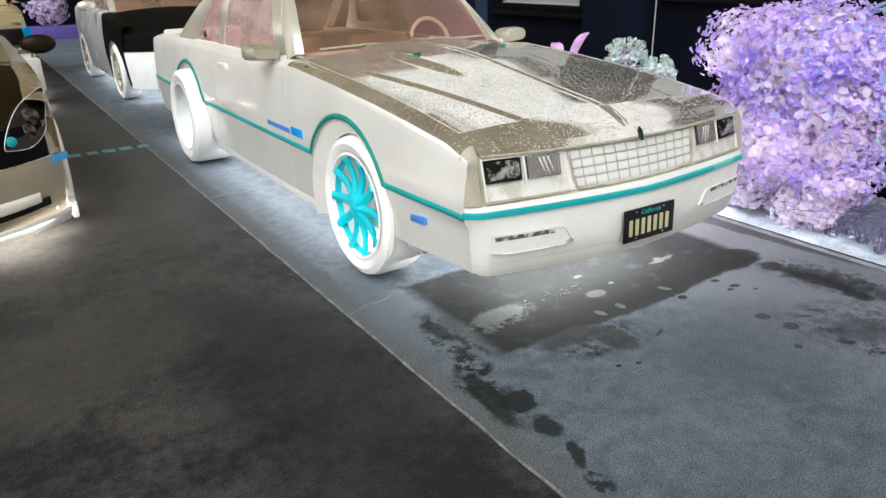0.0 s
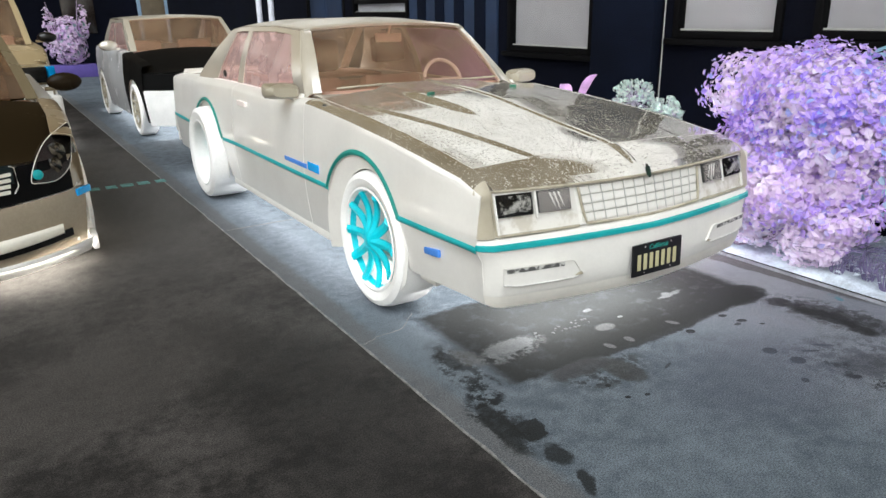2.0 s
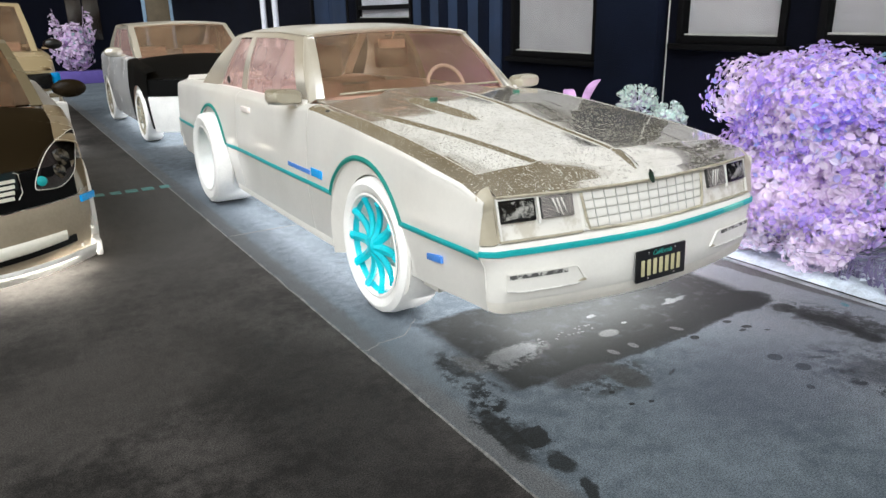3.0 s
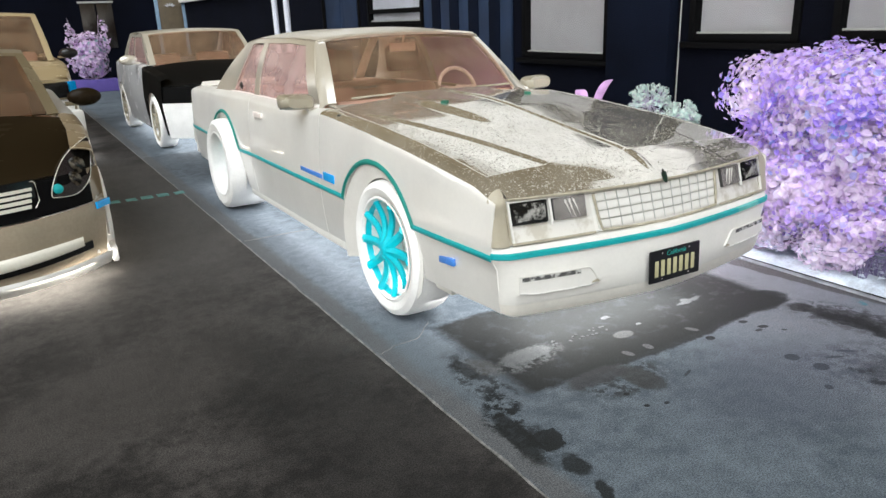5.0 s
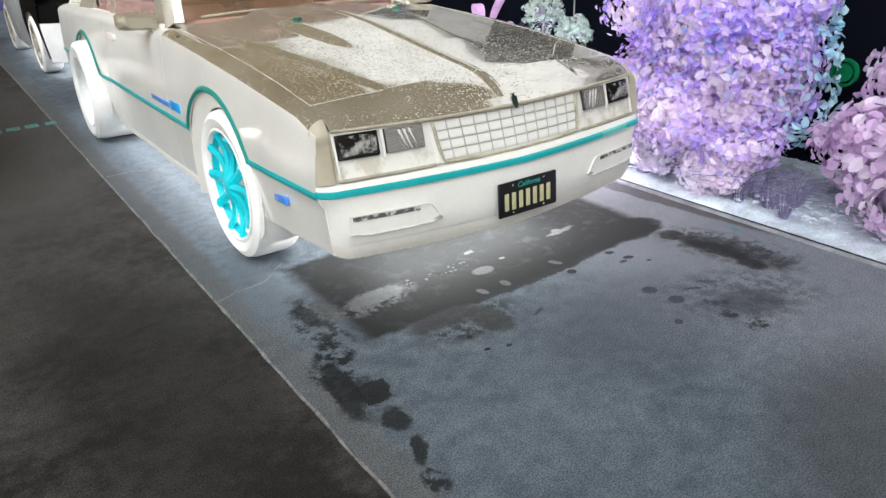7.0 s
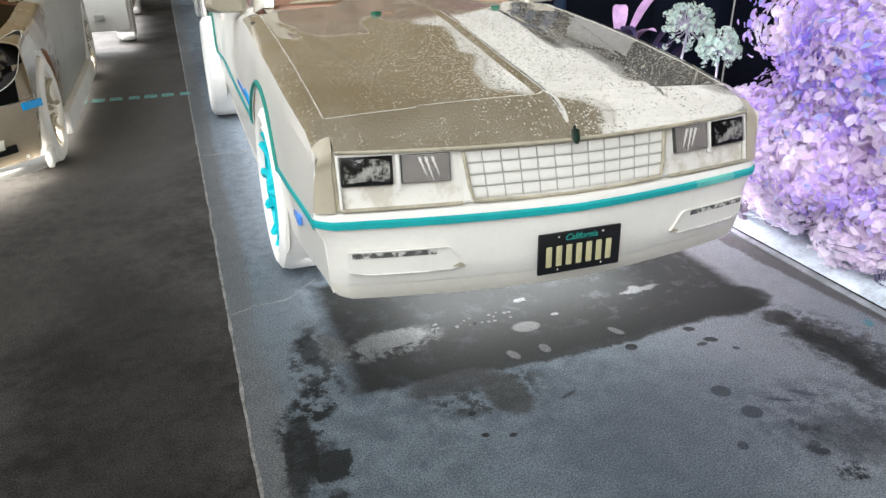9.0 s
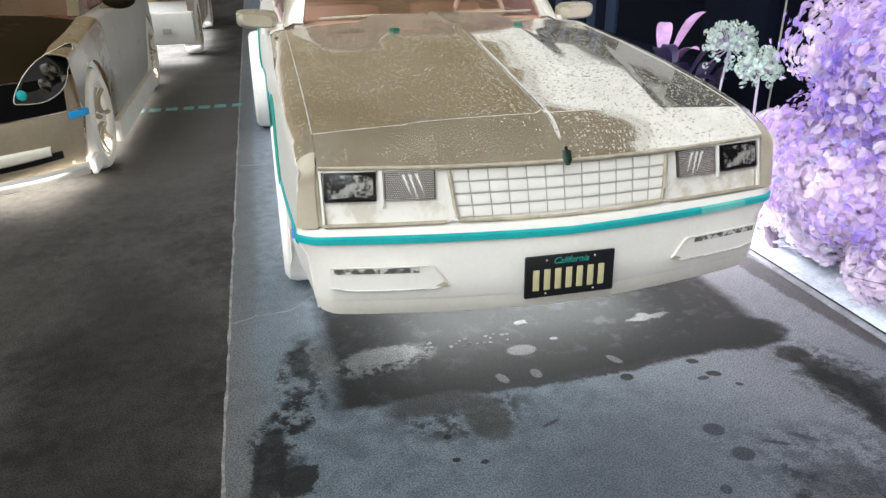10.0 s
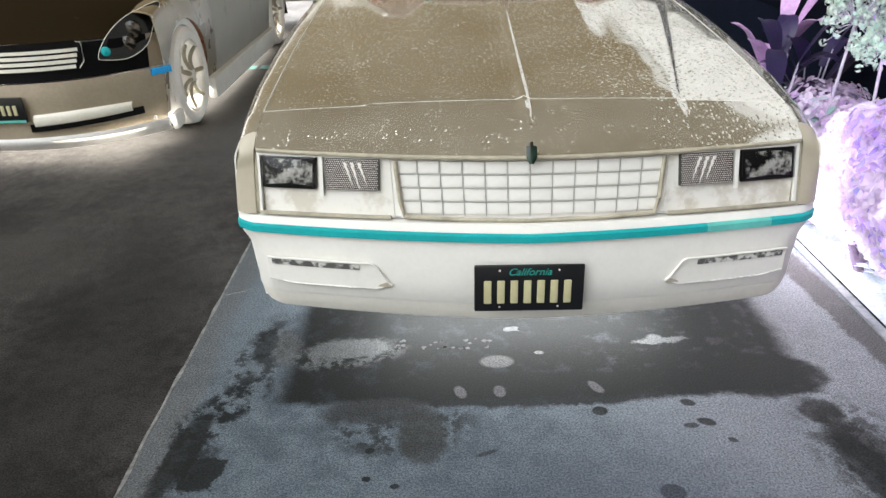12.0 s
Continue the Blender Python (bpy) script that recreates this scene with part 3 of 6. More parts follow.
def window(k, ya, yb, za, zb, blind, bars=()):
    """A window unit: frame, blind slats behind the panes, sill and glazing bars."""
    top = tagged(new("window_%d" % k), "black-framed window with closed grey blinds", "window", kind="structure")
    top.location = (WX, ya, za)
    w, h = yb - ya, zb - za
    fr = 0.055
    for nm, b in (("window_frame", (-0.03, 0.06, 0, fr, 0, h)), ("window_frame", (-0.03, 0.06, w - fr, w, 0, h)), ("window_frame", (-0.03, 0.06, fr, w - fr, h - fr, h)), ("window_frame", (-0.03, 0.06, fr, w - fr, 0, fr))):
        part(nm, box(*b, 0.006), BLACKFRAME, top)
    part("sill_strip", box(0.004, 0.018, fr, w - fr, fr + .002, fr + .016, 0.003), BARGREY, top)
    part("window_sill", box(-0.07, -0.002, -0.05, w + 0.05, -0.05, -0.004, 0.006), BLACKFRAME, top)
    part("pane", box(0.02, 0.026, fr, w - fr, fr, h - fr), PANE, top).visible_shadow = False
    n = 24
    for i in range(n):
        z = fr + (h - 2 * fr) * (i + 0.5) / n
        part("blind_slat", box(0.045, 0.052, fr + 0.004, w - fr - 0.004, z - 0.46 * (h - 2 * fr) / n, z + 0.46 * (h - 2 * fr) / n), blind, top)
    part("backing", box(0.09, 0.10, 0, w, 0, h), blind, top)
    for ratio in bars:
        part("glazing_bar", box(-0.02, 0.03, fr, w - fr, h * ratio - 0.03, h * ratio + 0.03, 0.004), BLACKFRAME, top)
    return top


window(1, *WINDOWS[0], BLIND)
window(2, *WINDOWS[1], BLIND)
window(3, *WINDOWS[2], BLIND)
window(4, *WINDOWS[3], BLINDLIGHT, (0.30,))
door = tagged(new("door_1"), "blue panelled house door in the navy wall", "door", kind="structure")
door.location = (WX, 10.1, 0.1)
part("door_leaf", box(0.03, 0.09, 0.06, 1.39, 0.0, 1.93, 0.004), BLUEDOOR, door)
for z0, z1 in ((0.2, 0.9), (1.05, 1.8)):
    for y0, y1 in ((0.16, 0.64), (0.78, 1.28)):
        part("door_panel", box(0.018, 0.032, y0, y1, z0, z1, 0.008), BLUEDOOR, door)
for b in ((-0.02, 0.10, 0.0, 0.055, 0, 1.97), (-0.02, 0.10, 1.395, 1.45, 0, 1.97), (-0.02, 0.10, 0.055, 1.395, 1.935, 1.97)):
    part("door_frame", box(*b, 0.004), BLACKFRAME, door)
part("door_handle", tube([(0.02, 0.2, 1.0), (-0.04, 0.2, 1.0), (-0.04, 0.3, 1.0)], 0.012), DUSTYEDGE, door)
for y in (13.1, 13.75):
    pipe = tagged(part("downpipe", tube([(WX - 0.06, y, 0.02), (WX - 0.06, y, 2.1)], 0.055, 12), BLINDLIGHT), "pale grey downpipe on the navy wall", "pipe", "downpipes")
tagged(part("wall_cable", tube([(WX - 0.012, 4.06, 0.1), (WX - 0.010, 4.06, 1.5), (WX - 0.012, 4.05, 2.09)], 0.006, 6), BARGREY), "thin grey cable running up the wall", "cable")
# vertical boarding between two windows
boarding = tagged(new("wall_boards"), "vertical dark blue boards on the house wall", "wall", kind="structure")
for k in range(9):
    y = 6.30 + .205 * k
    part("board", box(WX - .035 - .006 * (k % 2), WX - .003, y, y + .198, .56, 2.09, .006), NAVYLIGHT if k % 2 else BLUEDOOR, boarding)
# tap wheel beside the bush
tap = thing("garden_tap", pose(WX - 0.10, 1.87, 0.62), "green wheel-handled garden tap on the wall", "tap")
RING = bmesh.new()
bmesh.ops.create_cone(RING, cap_ends=True, segments=16, radius1=0.05, radius2=0.05, depth=0.02, matrix=pose(0, 0, 0, 0, 90, 0))
GREEN = plain("green_tap", (0.0, 0.16, 0.06), 0.4, vary=0.3)
part("wheel_hub", RING, GREEN, tap)
part("wheel_rim", lathe([(0.062, -0.012), (0.078, -0.012), (0.078, 0.012), (0.062, 0.012), (0.062, -0.012)], 24), GREEN, tap)
part("spout", tube([(0.0, 0, 0), (0.09, 0, 0)], 0.02), GREEN, tap)

# far end of the driveway
FARY = 21.6
tagged(part("wall_north", box(-9, WX + 0.22, FARY, FARY + 0.2, -0.1, 4.0), NAVY), "near-black wall closing the driveway", "wall", kind="structure")
fd = tagged(new("door_2"), "tan door with a pale fanlight in a light blue frame", "door", kind="structure")
fd.location = (4.0, FARY, 0)
TANDOOR = plain("tan_door", (0.10, 0.075, 0.045), 0.7, vary=0.2)
PALEBLUE = plain("pale_blue_frame", (0.20, 0.30, 0.42), 0.6, vary=0.15)
part("door_leaf", box(0.0, 0.62, -0.05, -0.004, 0.0, 2.4, 0.005), TANDOOR, fd)
for x0, x1 in ((-0.09, -0.004), (0.624, 0.71)):
    part("door_frame", box(x0, x1, -0.07, -0.004, 0, 2.4, 0.005), PALEBLUE, fd)
FAN = bmesh.new()
for k in range(5):
    a = radians(30 + 30 * k)
    c = (0.31 + 0.14 * math.cos(a), -0.065, 2.0 + 0.11 * math.sin(a))
    tube([(0.31 + 0.06 * math.cos(a), -0.06, 2.0 + 0.04 * math.sin(a)), c], 0.018, 6, FAN)
part("fanlight", FAN, BLIND, fd)
fw = tagged(new("window_5"), "dark brown two-pane window in the far wall", "window", kind="structure")
fw.location = (2.05, FARY, 1.0)
DARKPANE = plain("dark_pane", (0.012, 0.008, 0.006), 0.2, vary=0.3)
part("pane", box(0.0, 0.36, -0.03, -0.004, 0, 1.15, 0.004), DARKPANE, fw)
part("pane", box(0.40, 0.78, -0.03, -0.004, 0, 1.15, 0.004), DARKPANE, fw)
part("window_frame", box(-0.04, 0.82, -0.05, -0.004, 1.154, 1.2, 0.004), BARGREY, fw)

# ---- wheels ----


def wheel(parent, x, y, r, rim, width, sgn, spokes, tyre_mat, rim_mat, dish=0.03, pairs=True, deep=0.0, spoke_mat=None, lip_mat=None, barrel_mat=None, wide=.026):
    """A wheel with its outer face towards sgn * x."""
    top = new("wheel")
    top.parent, top.matrix_local = parent, pose(x, y, r, 0, 0, 0 if sgn > 0 else 180)
    w = width
    prof = [(rim - .012, -w), (rim + .01, -w - .005), (r - .035, -w - .012), (r - .01, -w + .01), (r, -w + .05), (r, -.05), (r - .01, -.012), (r - .04, .006), (rim + .012, 0), (rim, -.008), (rim - .012, -.02)]
    part("tyre", lathe(prof, 56), tyre_mat, top)
    part("rim", lathe([(rim, -.004), (rim - .012, 0.0), (rim - .022, -.010), (rim - .026, -.02)], 56), lip_mat or rim_mat, top)
    if barrel_mat:
        part("rim_well", lathe([(rim - .014, -.012), (rim - .026, -.03), (rim - .030, -.085)], 48), barrel_mat, top)
    part("barrel", lathe([(rim - .012, -.018), (rim - .034, -.07), (rim - .034, -w), (0.0005, -w + .02)], 40), tyre_mat, top)
    for k in range(spokes):
        a = 2 * math.pi * k / spokes
        for off in ((-.16, .16) if pairs else (0.0,)):
            b = bmesh.new()
            ro = rim - .024

            def f(u, v, a=a, off=off, ro=ro):
                rad = .035 + (ro - .035) * u
                ang = a + off * (.25 + .75 * u) + (v - .5) * (wide * (1 + .35 * (1 - u))) / max(rad, .05)
                return (-dish * math.sin(math.pi * min(1, u * 1.02)) ** .8 - .008 - deep - abs(v - .5) * .014, rad * math.cos(ang), rad * math.sin(ang))
            patch(f, 8, 4, 0.014, bm=b)
            part("spoke", b, spoke_mat or rim_mat, top)
    part("hub_cap", lathe([(.05, -.03 - deep), (.046, -.004 - deep), (.035, .004 - deep), (.0005, .008 - deep)], 24), rim_mat, top)
    return top


# ---- the coupe with the teal stripe ----
CX, CY = 2.375, 2.0
car = thing("coupe_car", pose(CX, CY, 0, 0, 0.7, 0), "cream-white two-door coupe with teal stripe and cyan wheels", "car")
HWT = [(0.25, .884), (0.6, .892), (1.2, .897), (2.4, .905), (4.4, .900), (5.35, .87), (5.55, .83)]
ZST = [(0.19, .776), (0.33, .822), (0.6, .864), (0.9, .899), (1.3, .934), (1.585, .952), (1.95, .975), (2.3, .95), (3.6, .95), (4.5, .935), (5.5, .895)]
HOODC = [(0.10, .790), (0.136, .806), (0.20, .834), (0.33, .874), (0.8, .940), (1.2, .984), (1.6, 1.012), (2.0, 1.030)]
HOODE = [(0.14, .790), (0.195, .808), (0.33, .855), (0.6, .896), (0.9, .931), (1.3, .966), (1.585, .985), (2.0, 1.010)]
SEAM, HOODW, CROWN = .332, .793, .236
FRONT_WHEEL, REAR_WHEEL = (1.20, .345), (4.0, .375)


def hood_z(x, y):
    """Height of the hood and nose: a crowned sheet with a centre rib, two splayed creases and a long low bulge."""
    c, e_ = interp(y, HOODC), interp(y, HOODE)
    z = c - (c - e_) * min(1.0, abs(x) / HOODW) ** 2.2
    half = .23 + .08 * smooth((y - .5) / 1.0)
    z += .026 * smooth((y - .60) / .95) * (1 - smooth((abs(x) - half) / .11))
    z += .011 * max(0.0, 1 - abs(x) / .020) * smooth((y - .17) / .10)
    cx = .462 + .210 * max(0.0, y - .33)
    z += .008 * (1 - smooth((abs(x) - cx) / .022)) * smooth((y - .24) / .15) * smooth((1.8 - y) / .4)
    return z


def plan(s, x1=.812, y0=.012, k=.112, rc=.061, rd=.035):
    """The nose in plan, s from -1 to 1."""
    a = abs(s)
    if a < .82:
        x = x1 * a / .82
        y = y0 + k * (.35 * x / x1 + .65 * (x / x1) ** 2)
    else:
        t = (a - .82) / .18 * math.pi / 2
        x, y = x1 + rc * math.sin(t), y0 + k + .03 * math.sin(t) + rd * (1 - math.cos(t))
    return math.copysign(x, s), y


BUMP = [(.270, .060, .925), (.279, .032, .940), (.312, .016, .950), (.342, .010, .954), (.352, .004, .956), (.42, .0, .957), (.49, .004, .964), (.528, .010, .986), (.548, .012, 1.0), (.575, .018, 1.0), (.592, .032, .994), (.598, .06, .975)]


def row_sheet(rows, n=80, s0=-1.0, s1=1.0, out=0.0):
    def f(u, v):
        s = s0 + (s1 - s0) * u
        i = min(len(rows) - 1, int(round(v * (len(rows) - 1))))
        z, dy, sx = rows[i]
        x, y = plan(s)
        return (x * sx * (1 + out * .8), y + dy * (1 - abs(s) ** 8) - out, z + .030 * abs(s) ** 9 * max(0.0, 1 - (z - .270) / .08))
    return patch(f, n, len(rows) - 1)


def thickened(bm, t):
    bmesh.ops.recalc_face_normals(bm, faces=bm.faces)
    bmesh.ops.solidify(bm, geom=list(bm.faces), thickness=t)
    return bm


part("valance", thickened(row_sheet(BUMP[:4]), .006), CREAM, car, "cream lower front valance")
bumper = part("front_bumper", thickened(row_sheet(BUMP[3:]), .006), WHITE, car)
# stripe across the nose, with one paler length
for s0, s1, m, lab in ((-1, .52, TEAL, ""), (.52, .72, PALETEAL, "paler teal length of the stripe"), (.72, 1, TEAL, "")):
    part("stripe", thickened(row_sheet([(.546, .012, 1.0), (.550, .002, 1.004), (.568, .004, 1.004), (.573, .018, 1.0)], 60, s0, s1), .004), m, car, lab)


def face_y(x, z):
    """Depth of the lamp and grille face."""
    return .085 + .085 * (abs(x) / .8) ** 1.7 + (z - .69) * .28


def face_at(x, z, lift=0.0):
    d = (face_y(x + .01, z) - face_y(x - .01, z)) / .02
    return pose(x, face_y(x, z) - lift, z, -15.6, 0, math.degrees(math.atan(d)))


for sg in (-1, 1):
    panel = part("headlamp_panel", thickened(patch(lambda u, v: (sg * (.395 + .390 * u + .012 * (v - .5)), face_y(.395 + .39 * u, .60 + .175 * v) + .012, .60 + .175 * v), 12, 4), .006), DUSTY, car, "white headlamp surround with a dusty lower half")
    part("nose_corner", thickened(patch(lambda u, v: (sg * (.782 + .026 * u), face_y(.782 + .026 * u, .60 + .185 * v) + .010 + .006 * math.sin(math.pi * u), .60 + .185 * v), 6, 6), .004), CORNERP, car, "corner beside the headlamp, sky reflection in its tan paint")
    for x0, x1, z0, z1, m in ((.400, .792, .768, .777, WHITE), (.400, .792, .602, .611, DUSTYEDGE), (.596, .607, .662, .768, WHITE), (.784, .792, .611, .768, WHITE)):
        def trim(u, v, x0=x0, x1=x1, z0=z0, z1=z1):
            x, z = x0 + (x1 - x0) * u, z0 + (z1 - z0) * v
            return (sg * x, face_y(x, z) - .003, z)
        part("surround_rib", thickened(patch(trim, 10, 2), .010), m, car)
    part("surround_gap", thickened(patch(lambda u, v: (sg * (.7955 + .006 * u), face_y(.80, .635 + .13 * v) + .004, .635 + .13 * v), 2, 6), .004), DUSTYEDGE, car, "dark gap beside the headlamp surround")
    lamp = new("headlamp")
    lamp.parent, lamp.matrix_local = car, face_at(sg * .697, .722, -.002)
    part("bucket", box(-.083, .083, -.004, .02, -.048, .048, .008), LAMPBLACK, lamp, "black headlamp bezel")
    part("reflector", patch(lambda u, v: (-.072 + .144 * u, -.006 - .006 * math.sin(math.pi * u) * math.sin(math.pi * v), -.038 + .070 * v + .006 * math.sin(math.pi * u)), 10, 6, .003), BOWL, lamp)
    part("lens", patch(lambda u, v: (-.079 + .158 * u, -.012 - .010 * math.sin(math.pi * u) * math.sin(math.pi * v), -.044 + .088 * v), 8, 6, .002), CLEAR, lamp).visible_shadow = False
    cover = new("lamp_cover")
    cover.parent, cover.matrix_local = car, face_at(sg * .510, .722, -.002)
    part("cover_plate", box(-.0805, .0805, -.004, .01, -.046, .046, .004), MESHGREY, cover, "grey perforated lamp cover")
    HOLES = bmesh.new()
    for i in range(27):
        for j in range(15):
            hx, hz = -.0760 + .0058 * i + (.003 if j % 2 else 0), -.042 + .0060 * j
            if hx < .077:
                bmesh.ops.create_circle(HOLES, cap_ends=True, segments=6, radius=.0017, matrix=pose(hx, -.0052, hz, 90, 0, 0))
    tagged(part("perforation", HOLES, PALEPLASTIC, cover), kind="stuff")
    for k in range(3):
        def claw(u, v, k=k):
            z = .034 - (.075 - .012 * abs(k - 1)) * u
            return (-sg * (-.022 + .021 * k + .024 * u) + (v - .5) * .009 * (1.1 - u) + .002 * math.sin(u * 22), -.0062, z)
        part("claw_mark", thickened(patch(claw, 10, 1), .002), WHITE, cover, "white claw streak")

# grille: backing, bars, frame
part("grille_backing", thickened(patch(lambda u, v: ((-1 + 2 * u) * (.405 + .012 * v), face_y((-1 + 2 * u) * .40, .600 + .172 * v) + .016, .600 + .172 * v), 24, 4), .006), WHITE, car)
for i in range(1, 12):
    q = -1 + 2 * i / 12
    part("grille_bar", tube([(q * (.372 + .015 * v), face_y(q * .38, .612 + .15 * v) + .006, .612 + .15 * v) for v in (0, .5, 1)], .0014, 6), BARGREY, car)
for j in range(1, 4):
    v = j / 4
    part("grille_bar", tube([((-1 + 2 * u) * (.372 + .015 * v), face_y((-1 + 2 * u) * .38, .612 + .15 * v) + .006, .612 + .15 * v) for u in (0, .1, .2, .3, .4, .5, .6, .7, .8, .9, 1)], .0014, 6), BARGREY, car)
for i in range(12):
    for j in range(4):
        q, v = -1 + 2 * (i + .5) / 12, (j + .5) / 4
        b = box(-.0302, .0302, -.004, .006, -.0177, .0177, .003)
        part("grille_cell", b, WHITE, car, at=face_at(q * (.372 + .015 * v), .612 + .15 * v, -.012))
part("grille_frame", tube([(-.385, face_y(.385, .762), .762), (-.372, face_y(.372, .65), .65), (-.360, face_y(.36, .607), .609), (-.2, face_y(.2, .603), .603), (0, face_y(0, .600), .600), (.2, face_y(.2, .603), .603), (.360, face_y(.36, .607), .609), (.372, face_y(.372, .65), .65), (.385, face_y(.385, .762), .762)], .0065, 8), DUSTYEDGE, car)
part("emblem", patch(lambda u, v: ((u - .5) * .030 * (1 - .55 * max(0, .35 - v) / .35), -.006 - .004 * math.sin(math.pi * u), -.022 + .05 * v), 6, 6, .006), EMBLEM, car, "dark green shield emblem", at=pose(0, .090, .784, -25))
part("emblem_tip", box(-.005, .005, -.008, .0, .027, .040, .002), BLACKBITS, car, at=pose(0, .090, .784, -25))

# shelf between the stripe and the lamp face
part("nose_shelf", thickened(patch(lambda u, v: (lambda p, x: (p[0] * (.975 - .02 * v), (p[1] + .06) * (1 - v) + (face_y(x, .60) + .004) * v if abs(x) < .82 else p[1] + .06 + .02 * v, .598 + .006 * v))(plan(-1 + 2 * u), plan(-1 + 2 * u)[0]), 60, 3), .004), SCUFF, car, "scuffed ledge above the stripe")


# header strip over the grille and the nose panel ahead of the hood seam
def header_y(x):
    return max(.146 + .066 * (abs(x) / .817) ** 1.7, face_y(x, .78) + .042)


def nose_z0(x):
    return .803 + (hood_z(HOODW, header_y(x)) - .803) * (abs(x) / HOODW) ** 2.2


def header_pt(u, v):
    x = -.794 + 1.588 * u
    ya = face_y(x, .78) - .010
    yb = header_y(x)
    za = .778 + .012 * (abs(x) / HOODW) ** 2.2
    return (x, ya + (yb - ya) * v, za + (nose_z0(x) - za) * v)


def nose_pt(u, v):
    x = (-1 + 2 * u) * HOODW
    y0 = header_y(x)
    z0 = nose_z0(x)
    y = y0 + (SEAM - .002 - y0) * v
    return (x, y, z0 * (1 - v) + hood_z(x, SEAM) * v + .010 * (1 - (x / HOODW) ** 2) * math.sin(math.pi * v) + .011 * max(0.0, 1 - abs(x) / .020) * math.sin(math.pi * v) * .6)


part("nose_header", thickened(patch(header_pt, 64, 4), .004), NOSEP, car, "strip above the grille, sky reflection in its tan paint")
part("nose_panel", thickened(patch(nose_pt, 128, 12), .004), NOSEP, car, "glossy nose panel, sky reflection in its tan paint", angle=60)
part("nose_lip", tube([(x, face_y(x, .78) - .006, .774 + .010 * (abs(x) / HOODW) ** 2.2) for x in [(-.79 + 1.58 * i / 24) for i in range(25)]], .007, 8), DUSTYEDGE, car)


def hood_pt(u, v):
    s = -1 + 2 * u
    y = SEAM + .003 + (1.86 - SEAM + .12 * (1 - s * s)) * v
    return (s * (HOODW - .003), y, hood_z(s * HOODW, y))


part("hood", thickened(patch(hood_pt, 140, 60), .004), HOODP, car, "hood with centre rib and dried water drops, sky reflection in its tan paint", angle=60)
part("seam_line", tube([(x, SEAM, hood_z(x, SEAM) - .0015) for x in [HOODW * (-1 + 2 * i / 60) for i in range(61)]], .0022, 6), WHITE, car)
for sg in (-1, 1):
    part("seam_line", tube([(sg * (HOODW - .0005), y, hood_z(HOODW, y) - .0005) for y in [SEAM + 1.53 * i / 20 for i in range(21)]], .0016, 6), WHITE, car)


def arch(y, hub, r, base):
    d = abs(y - hub[0])
    return max(base, hub[1] + math.sqrt(max(0.0, r * r - d * d))) if d < r else base


def side_bottom(y):
    base = .298 if y < .8 else .235
    return max(arch(y, FRONT_WHEEL, .435, base), arch(y, REAR_WHEEL, .42, base))


def side_x(y, z):
    """Half width of the body at a height."""
    w = interp(y, HWT)
    low = max(0.0, (.56 - z) / .34)
    high = max(0.0, (z - .60) / .40)
    flare = .02 * max(0.0, 1 - abs(y - FRONT_WHEEL[0]) / .5) + .045 * smooth(1 - abs(y - REAR_WHEEL[0]) / .75)
    front = (1 - smooth((y - .19) / .55)) * (.012 + .006 * smooth((z - .575) / .15) + .024 * smooth((.548 - z) / .06))
    return w * (1 - .04 * low ** 1.6 - .035 * high ** 1.6) - front + flare * max(0, 1 - abs(z - .6) / .45)


def columns(y0, y1):
    ys = {y0, y1} | ({SEAM, CROWN} if y0 < SEAM < y1 else set())
    y = y0
    while y < y1:
        ys.add(round(y, 3))
        y += .04
    for hub, r in ((FRONT_WHEEL, .435), (REAR_WHEEL, .42)):
        for e in (hub[0] - r, hub[0] + r):
            for d in (-.0015, .0015, .01, -.01, .02, -.02):
                if y0 < e + d < y1:
                    ys.add(e + d)
    return sorted(ys)


def top_x(y):
    return HOODW + .001 if y < 1.9 else interp(y, [(1.9, HOODW + .001), (2.15, .80), (3.9, .79), (4.3, .72), (5.5, .70)])


def top_z(y):
    return hood_z(HOODW, y) if y < 1.9 else interp(y, ZST) + .022


def side(name, y0, y1, sg, label=""):
    bm = bmesh.new()
    cols = []
    for y in columns(y0, y1):
        zb, zs = side_bottom(y), interp(y, ZST) - .02
        pts = [(side_x(y, zb + (zs - zb) * t), zb + (zs - zb) * t) for t in [i / 14 for i in range(15)]]
        xe, tx, tz = pts[-1][0], top_x(y), top_z(y)
        for t in (.25, .5, .75, 1.0):
            a = t * math.pi / 2
            pts.append((xe + (tx - xe) * (1 - math.cos(a)), zs + (tz - zs) * math.sin(a)))
        cols.append([bm.verts.new((sg * x, y, z)) for x, z in pts])
    for a, b in zip(cols, cols[1:]):
        for i in range(len(a) - 1):
            bm.faces.new((a[i], b[i], b[i + 1], a[i + 1]))
    crown = bmesh.new()
    if y1 < 2:
        for a, b in zip(cols, cols[1:]):
            for i in range(15, len(a) - 1):
                if a[0].co.y < CROWN - .001:
                    continue
                crown.faces.new([crown.verts.new(v.co) for v in (a[i], b[i], b[i + 1], a[i + 1])])
        bmesh.ops.remove_doubles(crown, verts=crown.verts, dist=1e-5)
        gone = [f for c in cols for i in range(16, len(c)) for f in c[i].link_faces]
        bmesh.ops.delete(bm, geom=list(set(gone)), context="FACES")
        part("fender_crown", thickened(crown, .004), HOODP, car, "glossy fender top, sky reflection in its tan paint", angle=60)
    else:
        crown.free()
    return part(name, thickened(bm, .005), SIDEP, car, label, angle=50)


